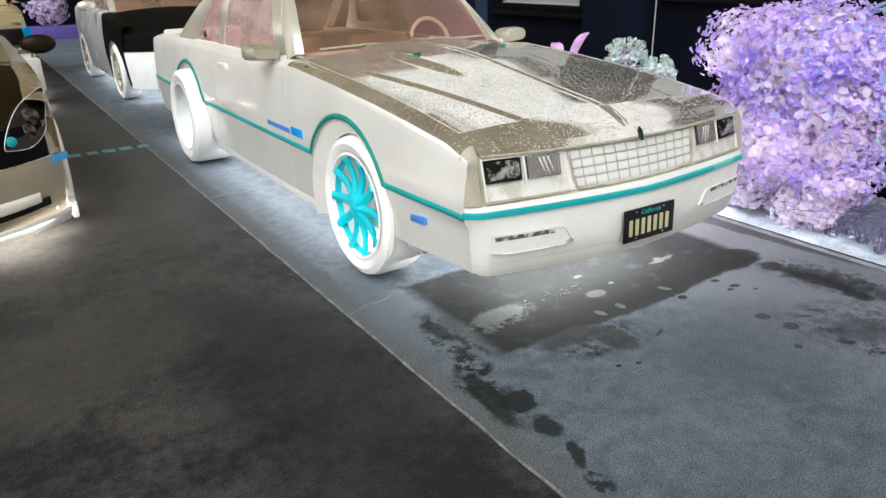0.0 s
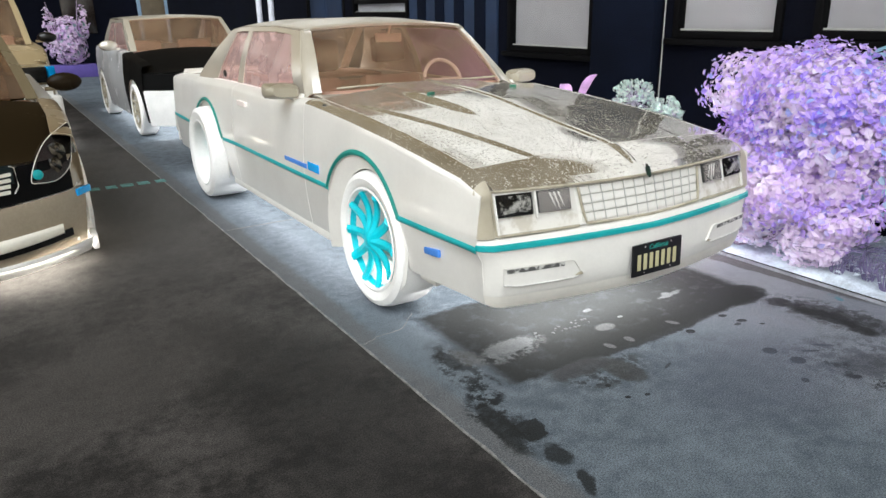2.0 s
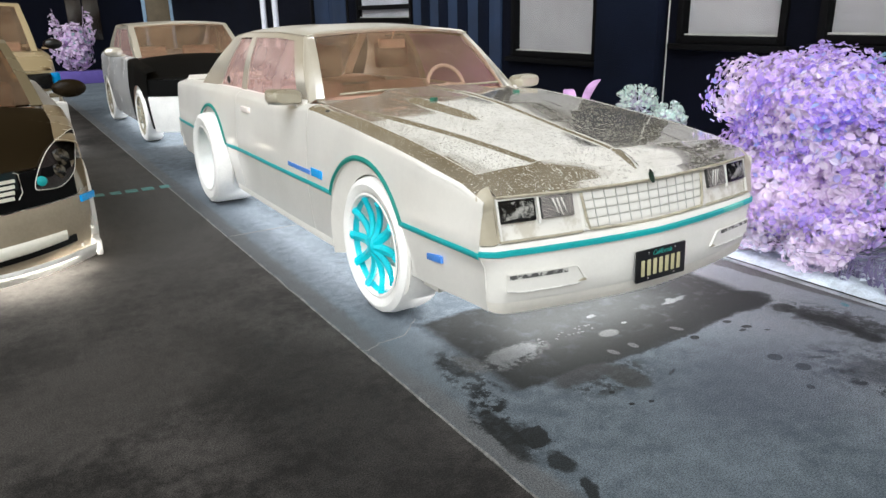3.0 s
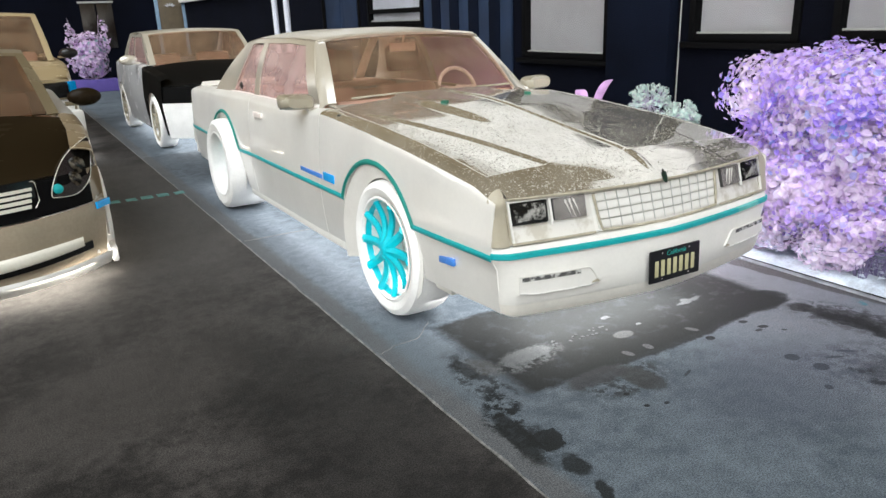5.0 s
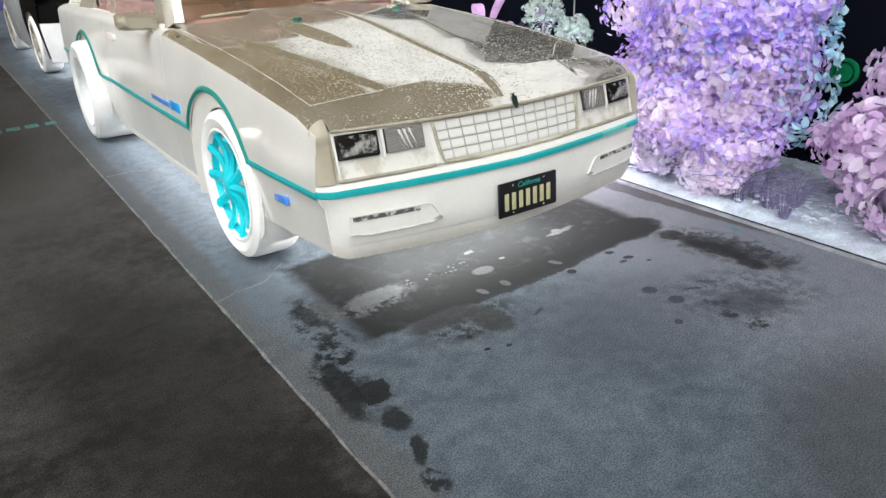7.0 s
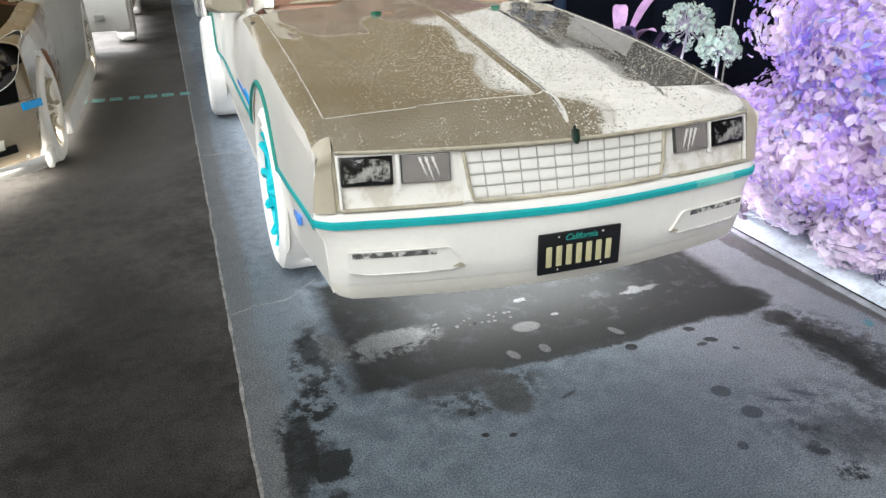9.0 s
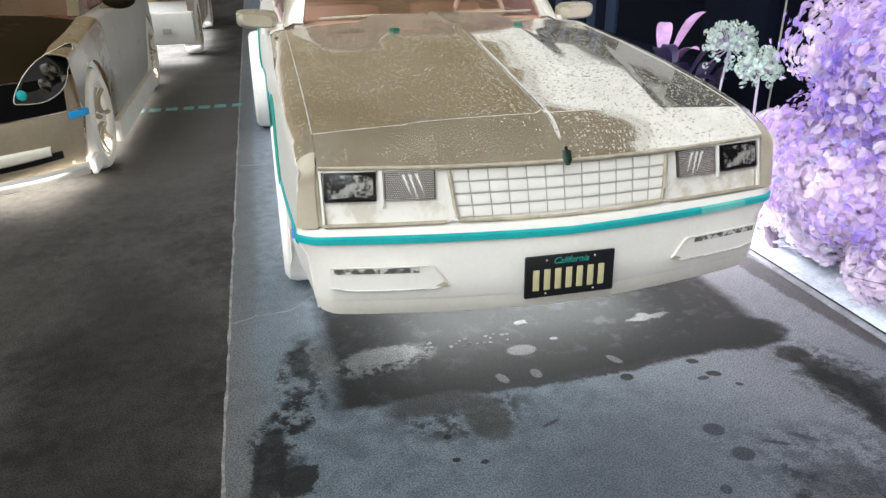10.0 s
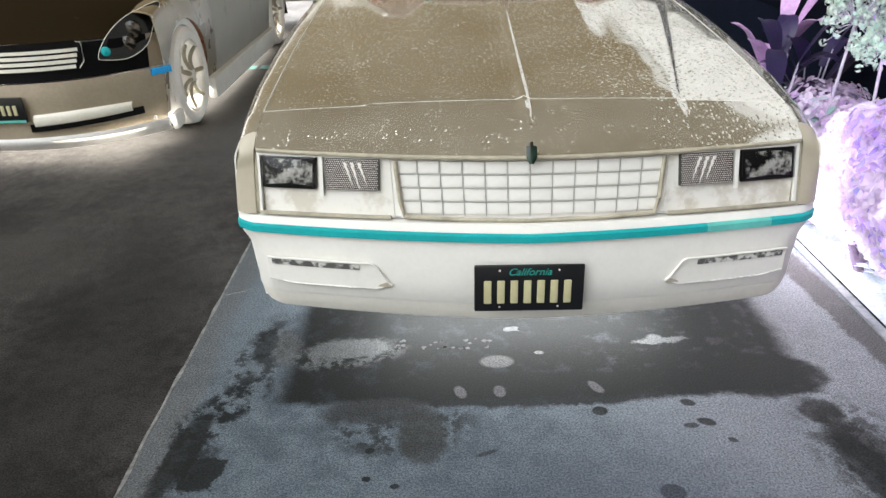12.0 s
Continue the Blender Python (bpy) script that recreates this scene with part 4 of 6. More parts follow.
for sg in (-1, 1):
    fender = side("front_fender", .186, 1.945, sg)
    dr = side("door", 1.951, 3.345, sg)
    side("rear_fender", 3.351, 5.47, sg)
    # stripe on the side, bending over the wheel arches
    for y0, y1 in ((.190, .81), (1.59, 3.575), (4.425, 5.45)):
        part("stripe", thickened(patch(lambda u, v: (sg * (side_x(y0 + (y1 - y0) * u, .54) + .003 + .006 * math.sin(math.pi * v)), y0 + (y1 - y0) * u, .536 + .028 * v - .01 * min(1.0, y0)), 30, 4), .004), TEAL, car)
    for hub, r in ((FRONT_WHEEL, .435), (REAR_WHEEL, .42)):
        a0 = math.asin((.535 - hub[1]) / r)
        def lip(u, v, hub=hub, r=r, a0=a0):
            a = a0 + (math.pi - 2 * a0) * u
            rr = r + .003 + .028 * v
            y, z = hub[0] + rr * math.cos(a), hub[1] + rr * math.sin(a)
            return (sg * (side_x(y, z) + .004 + .008 * math.sin(math.pi * v)), y, z)
        part("arch_stripe", thickened(patch(lip, 40, 4), .004), DEEPTEAL, car, "deep teal wheel-arch stripe")
    part("side_marker", box(-.008, .008, -.065, .065, -.017, .017, .004), BLUE, car, "blue side marker lamp", at=pose(sg * (side_x(.53, .45) + .001), .53, .45, -6, 0, 2 * sg))
    for y0, y1, m in ((1.72, 1.88, AZURE), (1.90, 2.26, BLUE)):
        part("door_badge", box(-.004, .004, y0, y1, .592, .592 + (.05 if m is AZURE else .028), .003), m, car, "blue badge on the body side", at=pose(sg * side_x(2, .6), 0, 0))
    part("rocker", box(-.02, .02, 1.70, 3.55, .19, .24, .008), WHITE, car, at=pose(sg * .85, 0, 0))
    def corner(u, v):
        a, k = u * math.pi / 2, max(0.0, (v - .72) / .28) ** 2
        zs, tz = interp(CROWN, ZST) - .02, hood_z(HOODW, CROWN)
        z = .598 + (zs + (tz - zs) * math.cos(a) - .598) * v
        xs, xf = side_x(.186 + (CROWN - .186) * k, min(z, zs)), .806 - .012 * v ** 4
        yf, ye = min(face_y(.806, z) + .004, .187), .188
        yf, ye = yf + (CROWN - yf) * k, ye + (CROWN - ye) * k
        return (sg * (xf + (xs - xf) * math.sin(a)), yf + (ye - yf) * (1 - math.cos(a)), z)
    part("fender_corner", thickened(patch(corner, 10, 18), .004), CORNERP, car)
    # wheel wells
    for hub, r in ((FRONT_WHEEL, .44), (REAR_WHEEL, .425)):
        part("wheel_well", thickened(patch(lambda u, v: (sg * (.50 + .34 * v), hub[0] + r * math.cos(math.pi * u), hub[1] + r * math.sin(math.pi * u)), 20, 2), .004), WHITE, car)
        # added white sheet round the tyre, imitating inverted shade in the arch
        ty, tr = (1.10, .366) if hub is FRONT_WHEEL else (REAR_WHEEL[0], .381)

        def liner(u, v):
            a = math.pi * (-.12 + 1.24 * u)
            yo, zo, yi, zi = hub[0] + (r + .004) * math.cos(a), hub[1] + (r + .004) * math.sin(a), ty + tr * math.cos(a), tr - .006 + tr * math.sin(a)
            return (sg * (.882 + .012 * v), yi + (yo - yi) * v, zi + (zo - zi) * v)
        part("well_fill", thickened(patch(liner, 28, 3), .004), WHITE, car, "white sheet filling the wheel-arch gap as inverted shade")
    # greenhouse side
    if sg < 0:
        part("antenna_base", lathe([(.0005, .01), (.010, .009), (.013, 0)], 14), BLACKBITS, car, "black antenna base", at=pose(-.842, 1.72, .978, 0, -90, 0))

# bumper slots with lamps
for sg in (-1, 1):
    def slot(x0, x1, z0, z1, dy):
        def f(u, v):
            x = x0 + (x1 - x0) * u
            y = .012 + .112 * (.35 * x / .812 + .65 * (x / .812) ** 2) - dy
            return (sg * x, y, z0 + (z1 - z0) * v)
        return thickened(patch(f, 16, 2), .006)
    part("turn_lamp", slot(.50, .770, .449, .466, .005), SLOTLAMP, car, "grey ribbed turn lamp in the bumper slot")

    def slot_y(x):
        return .012 + .112 * (.35 * x / .812 + .65 * (x / .812) ** 2)

    def pocket(u, v):
        x = .404 + .378 * u
        z0 = .404 - .016 * smooth((x - .404) / .05) + .010 * smooth((x - .70) / .08)
        z1 = .404 + .068 * smooth((x - .404) / .06)
        return (sg * x, slot_y(x) - .0025, z0 + (z1 - z0) * v)
    part("slot_pocket", thickened(patch(pocket, 28, 3), .005), WHITE, car, "white recessed bumper slot")
    part("slot_edge", tube([(lambda q: (q[0], q[1] - .002, q[2]))(pocket(i / 24, 0)) for i in range(25)], .0022, 6), SCUFF, car)
    part("slot_edge", tube([(lambda q: (q[0], q[1] - .003, q[2]))(pocket(i / 24, 1)) for i in range(25)], .0030, 6), WHITE, car)
    # shade at the slot's inner end, laid on as a dark sheet
    part("slot_shade", thickened(patch(lambda u, v: (sg * (.408 + .040 * u), slot_y(.408 + .04 * u) - .0075, .398 + .018 * v * (1 - u) ** .7 * min(1.0, .3 + 4 * u)), 8, 2), .003), DUSTYEDGE, car, "dark sheet painted as shade at the slot's end")
# number plate
plate = new("number_plate")
plate.parent, plate.matrix_local = car, pose(-.004, -.006, .418, -3, 0, 0)
part("plate_panel", box(-.159, .159, -.006, .006, -.075, .073, .006), PLATE, plate, "black number plate with pale figures as plain bars")
for i in range(7):
    x = -.120 + .0385 * i
    part("figure_bar", box(x - .011, x + .011, -.0085, -.004, -.048, .026, .003), PLATEBAR, plate)
for x in (-.085, .085):
    for z in (-.06, .058):
        part("plate_screw", lathe([(.0005, .002), (.0025, .0015), (.0032, 0)], 10), PALEPLASTIC, plate, at=pose(x, -.006, z, 0, 0, -90))
word = bpy.data.curves.new("plate_word", "FONT")
word.body, word.size, word.align_x, word.extrude, word.shear = "California", .032, "CENTER", .0008, .35
wob = bpy.data.objects.new("plate_word", word)
scene.collection.objects.link(wob)
dg = bpy.context.evaluated_depsgraph_get()
wme = bpy.data.meshes.new_from_object(wob.evaluated_get(dg))
bpy.data.objects.remove(wob)
wme.materials.clear()
wme.materials.append(PLATETEAL)
wpart = new("plate_word", wme)
wpart.parent, wpart.matrix_local = plate, pose(0, -.0075, .043, 90, 0, 0)

# greenhouse
BASEH, TOPH = .735, .615


def ws(u, v, inset=0.0):
    """Windshield sheet: u across, v upward."""
    s = (-1 + 2 * u)
    yb, yt = 2.14 - .17 * (1 - s * s), 2.52 - .10 * (1 - s * s)
    zb, zt = 1.0 + .015 * (1 - s * s), 1.365 + .035 * (1 - s * s)
    x = s * (BASEH + (TOPH - BASEH) * v)
    y = yb + (yt - yb) * v
    z = zb + (zt - zb) * v + .03 * math.sin(math.pi * v)
    return (x, y + inset, z)


part("windshield", thickened(patch(lambda u, v: ws(u, v), 24, 12, u0=.03, u1=.97, v0=.02, v1=.97), .005), WINDSHIELD, car, "windshield, reflected sky put into its tan film")
for u0, u1, v0, v1 in ((0, .032, 0, 1), (.968, 1, 0, 1), (.03, .97, .955, 1)):
    part("windshield_frame", thickened(patch(lambda u, v: (lambda p: (p[0], p[1] - .006, p[2] + .006))(ws(u, v)), 24 if u1 - u0 > .5 else 2, 12, u0=u0, u1=u1, v0=v0, v1=v1), .02), TOPP, car)
part("cowl", thickened(patch(lambda u, v: ((-1 + 2 * u) * .735, 1.84 + .10 * (1 - (2 * u - 1) ** 2) + (.30 - .26 * (1 - (2 * u - 1) ** 2)) * v, .985 + .01 * v), 24, 2), .01), TOPP, car, "cream cowl below the windshield")
for x0, x1 in ((-.60, -.05), (.05, .60)):
    part("wiper", tube([(x0, 2.02 + .10 * abs(x0), 1.03), ((x0 + x1) / 2, 1.99 + .05 * abs(x0 + x1), 1.045), (x1, 2.0 + .1 * abs(x1), 1.045)], .007, 6), DUSTYEDGE, car)
for x, y in ((-.305, 1.45), (.325, 1.50)):
    part("washer_nozzle", box(-.02, .02, -.016, .016, 0, .016, .004), NOZZLE, car, "green washer nozzle on the hood", at=pose(x, y, hood_z(x, y) - .002, 0, 0, -30 if x > 0 else 30))
ROOFE = [(2.50, .625), (2.8, .645), (3.6, .635), (4.08, .60)]


def roof(u, v):
    s = -1 + 2 * u
    y0, y1 = 2.50 - .10 * (1 - s * s), 4.08 + .06 * (1 - s * s)
    y = y0 + (y1 - y0) * v
    ze = interp(y, [(2.4, 1.37), (2.9, 1.395), (3.7, 1.385), (4.15, 1.35)])
    return (s * interp(y, ROOFE), y, ze + .05 * (1 - abs(s) ** 2.4))


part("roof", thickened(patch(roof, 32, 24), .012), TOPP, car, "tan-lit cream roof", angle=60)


def rear(u, v):
    s = -1 + 2 * u
    yb, yt = 4.60 + .06 * (1 - s * s), 4.08 + .06 * (1 - s * s)
    return (s * (.66 + (.60 - .66) * v), yb + (yt - yb) * v, .955 + (1.355 + .045 * (1 - s * s) - .955) * v + .02 * math.sin(math.pi * v))


part("rear_window", thickened(patch(rear, 20, 8, u0=.06, u1=.94, v0=.04, v1=.97), .005), WINDSHIELD, car)
for u0, u1, v0, v1 in ((0, .06, 0, 1), (.94, 1, 0, 1)):
    part("rear_pillar", thickened(patch(rear, 2, 10, u0=u0, u1=u1, v0=v0, v1=v1), .015), TOPP, car)


def flank(y, v, sg):
    """Side glass plane from belt to roof edge."""
    xb, zb = .79, interp(y, ZST) + .012
    xt, zt = interp(y, ROOFE) + .004, interp(y, [(2.4, 1.36), (2.9, 1.385), (3.7, 1.375), (4.15, 1.34)])
    return (sg * (xb + (xt - xb) * v + .02 * math.sin(math.pi * v)), y, zb + (zt - zb) * v)


def quad(sg, a, b, c, d, n=8, push=0.0):
    """A flank panel between four (y, v) corners: lower front, lower back, upper back, upper front."""
    def f(u, v):
        y = (a[0] * (1 - u) + b[0] * u) * (1 - v) + (d[0] * (1 - u) + c[0] * u) * v
        h = (a[1] * (1 - u) + b[1] * u) * (1 - v) + (d[1] * (1 - u) + c[1] * u) * v
        p = flank(y, h, sg)
        return (p[0] + sg * push, p[1], p[2])
    return thickened(patch(f, n, n), .005)


for sg in (-1, 1):
    part("door_window", quad(sg, (2.26, .03), (3.34, .03), (3.40, .93), (2.62, .93)), SIDEGLASS if sg < 0 else PURPLEGLASS, car, "pinkish side window" if sg < 0 else "purple side window")
    part("quarter_window", quad(sg, (3.46, .03), (4.02, .03), (3.84, .90), (3.50, .90)), SIDEGLASS, car)
    for q in (((2.10, 0), (2.27, 0), (2.64, .95), (2.52, 1.0)), ((3.34, 0), (3.46, 0), (3.50, .97), (3.40, .97)), ((4.02, 0), (4.60, 0), (4.10, 1.0), (3.84, .92)), ((2.52, .93), (4.10, .93), (4.10, 1.0), (2.52, 1.0))):
        part("window_pillar", quad(sg, *q, push=.008), TOPP, car)
    part("window_trim", tube([flank(y, .02, sg) for y in (2.2, 2.5, 2.9, 3.3, 3.7, 4.1)], .010, 6), PALEPLASTIC, car)
    mir = new("door_mirror")
    mir.parent, mir.matrix_local = car, pose(sg * .925, 2.17, 1.025)

    def shell(u, v):
        a_ = 2 * math.pi * u
        c_, n_ = math.cos(a_), math.sin(a_)
        k = 1 - .42 * v ** 2.5
        x = .108 * math.copysign(abs(c_) ** .45, c_) * (k + .12 * v)
        return (sg * x, .05 - .12 * v, (.048 * math.copysign(abs(n_) ** .5, n_)) * k + .008 * c_)
    SH = patch(shell, 28, 6)
    bmesh.ops.remove_doubles(SH, verts=SH.verts, dist=1e-5)
    bmesh.ops.holes_fill(SH, edges=[ed for ed in SH.edges if ed.is_boundary and ed.verts[0].co.y < 0], sides=0)
    part("mirror_shell", SH, MIRRORSHELL, mir, "tan boxy door mirror shell", angle=50)
    part("mirror_glass", box(-.095, .095, .040, .046, -.040, .040, .004), LAMPGREY, mir)
    part("mirror_stalk", box(min(sg * -.15, sg * -.06), max(sg * -.15, sg * -.06), -.03, .03, -.06, -.02, .008), SIDEP, mir, "pale mirror foot")
    part("door_handle", box(-.012, .012, -.09, .09, -.018, .018, .006), PALEPLASTIC, car, at=pose(sg * (side_x(3.1, .86) + .006), 3.1, .86))
    part("filler_bit", lathe([(.0005, .012), (.022, .01), (.03, 0)], 12), BLACKBITS, car, "black quarter-panel knob", at=pose(sg * .815, 3.70, 1.03, 0, 0, 0 if sg > 0 else 180))
# deck and tail
part("trunk_lid", thickened(patch(lambda u, v: ((-1 + 2 * u) * .715, 4.61 + .85 * v, .955 - .045 * v + .012 * (1 - (2 * u - 1) ** 2)), 20, 12), .005), TOPP, car)
part("rear_panel", thickened(patch(lambda u, v: ((-1 + 2 * u) * (.84 - .12 * v ** 3), 5.48 + .05 * (1 - (2 * u - 1) ** 2) - .05 * v * v, .26 + .70 * v), 24, 10), .006), SIDEP, car)
part("rear_bumper", box(-.84, .84, 5.48, 5.58, .34, .56, .03), WHITE, car)
for sg in (-1, 1):
    part("tail_lamp", box(-.15, .15, 5.50, 5.54, .66, .80, .008), PALETEAL, car, at=pose(sg * .6, 0, 0))
# floor and cabin
part("underbody", box(-.80, .80, .62, 5.3, .235, .255), WHITE, car)
part("firewall", box(-.78, .78, 1.80, 1.84, .24, .965), WHITE, car)
part("cabin_floor", box(-.76, .76, 1.86, 4.35, .27, .30), INTERIOR, car)
part("dashboard", patch(lambda u, v: ((-1 + 2 * u) * .72, 2.05 + .36 * v, .95 + .05 * math.sin(math.pi * v) - .12 * max(0, v - .7) / .3), 16, 10, .03), INTERIOR, car)
part("parcel_shelf", box(-.70, .70, 3.95, 4.58, .93, .955, .01), INTERIOR, car)
part("door_card", box(.755, .775, 2.02, 3.30, .42, .955, .01), DOORCARD, car, "purple inner door panel")
part("door_card", box(-.775, -.755, 2.02, 3.30, .42, .955, .01), INTERIOR, car)
swh = new("steering_wheel")
swh.parent, swh.matrix_local = car, pose(.41, 2.44, .995, 0, 0, 0)
part("wheel_ring", tube([(.155 * math.cos(a), .05 * math.sin(a), .150 * math.sin(a)) for a in [2 * math.pi * k / 28 for k in range(29)]], .014, 8), PALEPLASTIC, swh, "pale steering wheel ring")
part("wheel_spoke", box(-.145, .145, -.012, .012, -.025, .025, .008), PALEPLASTIC, swh)
part("column", tube([(0, 0, 0), (0, -.22, -.06)], .035, 10), PALEPLASTIC, swh)


def seat(x, y, w, mat_):
    s = new("front_seat")
    s.parent, s.matrix_local = car, pose(x, y, .30)
    part("cushion", box(-w / 2, w / 2, -.27, .25, .0, .20, .04), INTERIOR, s)
    part("backrest", box(-w / 2, w / 2, -.06, .07, .0, .56, .05), INTERIOR, s, at=pose(0, .27, .16, -14))
    part("headrest", box(-.14, .14, -.045, .045, .0, .20, .035), mat_, s, "maroon headrest", at=pose(0, .42, .80, -10))
    return s


seat(-.36, 2.75, .52, SEATCLOTH)
seat(.36, 2.75, .52, SEATCLOTH)
bench = new("rear_bench")
bench.parent, bench.matrix_local = car, pose(0, 3.55, .30)
part("cushion", box(-.62, .62, -.25, .25, 0, .18, .04), INTERIOR, bench)
part("backrest", box(-.62, .62, .22, .34, .1, .62, .05), INTERIOR, bench)
for x, m, lab in ((-.40, SEATCLOTH, "maroon cushion"), (-.16, AMBERCLOTH, "amber cushion"), (.06, SEATCLOTH, "maroon cushion")):
    part("loose_cushion", box(-.11, .11, .16, .26, .64, .90, .035), m, bench, lab, at=pose(x, 0, .06))
for sg in (-1, 1):
    def a_pillar(u, v):
        p, q = ws(0.0 if sg < 0 else 1.0, v), flank(2.12 + .42 * v, v, sg)
        return (p[0] + (q[0] - p[0]) * u + sg * .006 * math.sin(math.pi * u), p[1] + (q[1] - p[1]) * u - .008, p[2] + (q[2] - p[2]) * u + .006)
    part("front_pillar", thickened(patch(a_pillar, 5, 10), .012), TOPP, car)
part("rear_view_mirror", box(-.10, .10, -.012, .012, -.03, .03, .008), INTERIOR, car, at=pose(0, 2.50, 1.31))
part("mirror_stem", tube([(0, 2.50, 1.33), (0, 2.46, 1.40)], .008, 6), INTERIOR, car)
for sg in (-1, 1):
    wheel(car, sg * .912, 1.10, .36, .277, .23, sg, 10, TYRE, CYAN, dish=.028, pairs=False, lip_mat=TYRE, barrel_mat=CYAN, wide=.036)
    wheel(car, sg * 1.000, REAR_WHEEL[0], REAR_WHEEL[1], .275, .33, sg, 5, TYRE, CYAN, dish=.03, deep=.17, lip_mat=TYRE)

# ---- other parked cars ----


def plain_car(name, at, label, p, mats, group="parked cars"):
    """A parked car by a table of sizes: loft sides, nose, hood, cabin, lamps and wheels."""
    c = thing(name, at, label, "car", group)
    L, W, belt, roofz = p["length"], p["half"], p["belt"], p["roof"]
    f_hub, r_hub, r = p["front"], p["rear"], p["radius"]
    body, lower, topm, glassm, tyre, rimm = mats
    sill = p.get("sill", .2)
    SW = p.get("sweep", .32)

    def hw(y):
        return W * interp(y, [(0, .86), (.35, .95), (.9, .995), (L - .9, .995), (L - .2, .93), (L, .84)])

    def zs(y):
        return interp(y, [(0, p["nose"]), (p["cowl"] * .4, p["nose"] + (belt - p["nose"]) * .62), (p["cowl"], belt), (L - .9, belt + .03), (L, belt - .02)])

    def sx(y, z):
        t = (z - sill) / (belt - sill)
        return hw(y) * (1 - .06 * max(0, .5 - t) ** 1.5 * 2 - .06 * max(0, t - .55) ** 1.5 * 2)

    def low(y):
        z = sill
        for h in (f_hub, r_hub):
            d = abs(y - h)
            if d < r + .045:
                z = max(z, r + math.sqrt((r + .045) ** 2 - d * d))
        return z
    cuts = [SW + .01, p["cowl"] + .1, p["cowl"] + 1.25, L - .15]
    for sg in (-1, 1):
        for nm, y0, y1 in (("front_fender", cuts[0], cuts[1]), ("door", cuts[1] + .006, cuts[2]), ("rear_fender", cuts[2] + .006, cuts[3])):
            ys = {y0, y1} | {y0 + (y1 - y0) * i / 26 for i in range(27)}
            for h in (f_hub, r_hub):
                for d in (-.002, .002, .015, -.015):
                    for q in (h - r - .045 + d, h + r + .045 + d):
                        if y0 < q < y1:
                            ys.add(q)
            bm, cols = bmesh.new(), []
            for y in sorted(ys):
                zb, zt = low(y), zs(y) - .02
                pts = [(sx(y, zb + (zt - zb) * i / 10), zb + (zt - zb) * i / 10) for i in range(11)]
                xe = pts[-1][0]
                tx = xe - .12
                pts += [(xe + (tx - xe) * (1 - math.cos(a)), zt + .035 * math.sin(a)) for a in (.4, .8, 1.2, math.pi / 2)]
                cols.append([bm.verts.new((sg * x, y, z)) for x, z in pts])
            for a, b in zip(cols, cols[1:]):
                for i in range(len(a) - 1):
                    bm.faces.new((a[i], b[i], b[i + 1], a[i + 1]))
            part(nm, thickened(bm, .005), p.get("fendermat", body) if nm == "front_fender" else p.get("doormat", body), c, angle=50)

    def nose(u, v, z0, z1, push):
        s = -1 + 2 * u
        z = z0 + (z1 - z0) * v
        x = s * sx(SW + .02, z)
        y = SW * abs(s) ** 2.4 + p.get("rake", .1) * max(0, (z - .45)) + push + .05 * max(0, (.3 - z))
        return (x, y, z)
    zm = p["band"]
    part("front_bumper", thickened(patch(lambda u, v: nose(u, v, sill - .03, zm, 0), 40, 8), .006), lower, c)
    # nose split into tones: its reflection gradient put into the colours
    mid = p.get("mid", 0.0)
    for u0, u1, m in (((0, .5 - mid, p["fendermat"]), (.5 - mid, .5 + mid, p["nosemat"]), (.5 + mid, 1, p["fendermat"])) if mid else ((0, 1, p.get("nosemat", body)),)):
        part("nose_panel", thickened(patch(lambda u, v: nose(u, v, zm + .004, p["nose"], .015), 40, 6, u0=u0, u1=u1), .006), m, c)

    def hood(u, v):
        s = -1 + 2 * u
        y0 = SW * abs(s) ** 2.4 + p.get("rake", .1) * (p["nose"] - .45) + .015
        y = y0 + (p["cowl"] + .05 - .10 * s * s - y0) * v
        return (s * (hw(max(SW, y)) - .10 * v - .03), y, p["nose"] + (belt + .03 - p["nose"]) * smooth(v ** .75 * .98) * (1 - .12 * s * s) + .02 * (1 - s * s))
    part("hood", thickened(patch(hood, 40, 20), .005), p.get("hoodmat", body), c, p.get("hoodlabel", ""), angle=60)
    cw, yr0, yr1, ye = W * .84, p["cowl"] + p["lean"], p["roofend"], p["cabinend"]
    rw = W * p.get("tumble", .70)

    def front_glass(u, v):
        s = -1 + 2 * u
        return (s * (cw + (rw - cw) * v), p["cowl"] - .10 * (1 - s * s) + .05 + (yr0 - p["cowl"]) * v, belt + .02 + (roofz - .05 - belt + .03 * (1 - s * s)) * v + .02 * math.sin(math.pi * v))

    def back_glass(u, v):
        s = -1 + 2 * u
        return (s * (cw + (rw - cw) * v), ye + (yr1 - ye) * v, belt + .02 + (roofz - .05 - belt + .03 * (1 - s * s)) * v)

    def top(u, v):
        s = -1 + 2 * u
        y0 = yr0 + .05 - .10 * (1 - s * s)
        return (s * rw, y0 + (yr1 - y0) * v, roofz - .03 + .03 * (1 - s * s) + .02 * math.sin(math.pi * v))
    part("windshield", thickened(patch(front_glass, 16, 8, u0=.05, u1=.95, v0=.02, v1=.94), .005), glassm, c, "windshield, reflected sky put into its tan film")
    for u0, u1, v0, v1 in ((0, .05, 0, 1), (.95, 1, 0, 1), (.05, .95, .94, 1)):
        part("windshield_frame", thickened(patch(front_glass, 16 if u1 - u0 > .5 else 2, 8, u0=u0, u1=u1, v0=v0, v1=v1), .014), topm, c)
    part("rear_window", thickened(patch(back_glass, 16, 8, u0=.06, u1=.94), .005), glassm, c)
    part("roof", thickened(patch(top, 20, 14), .012), topm, c, angle=60)
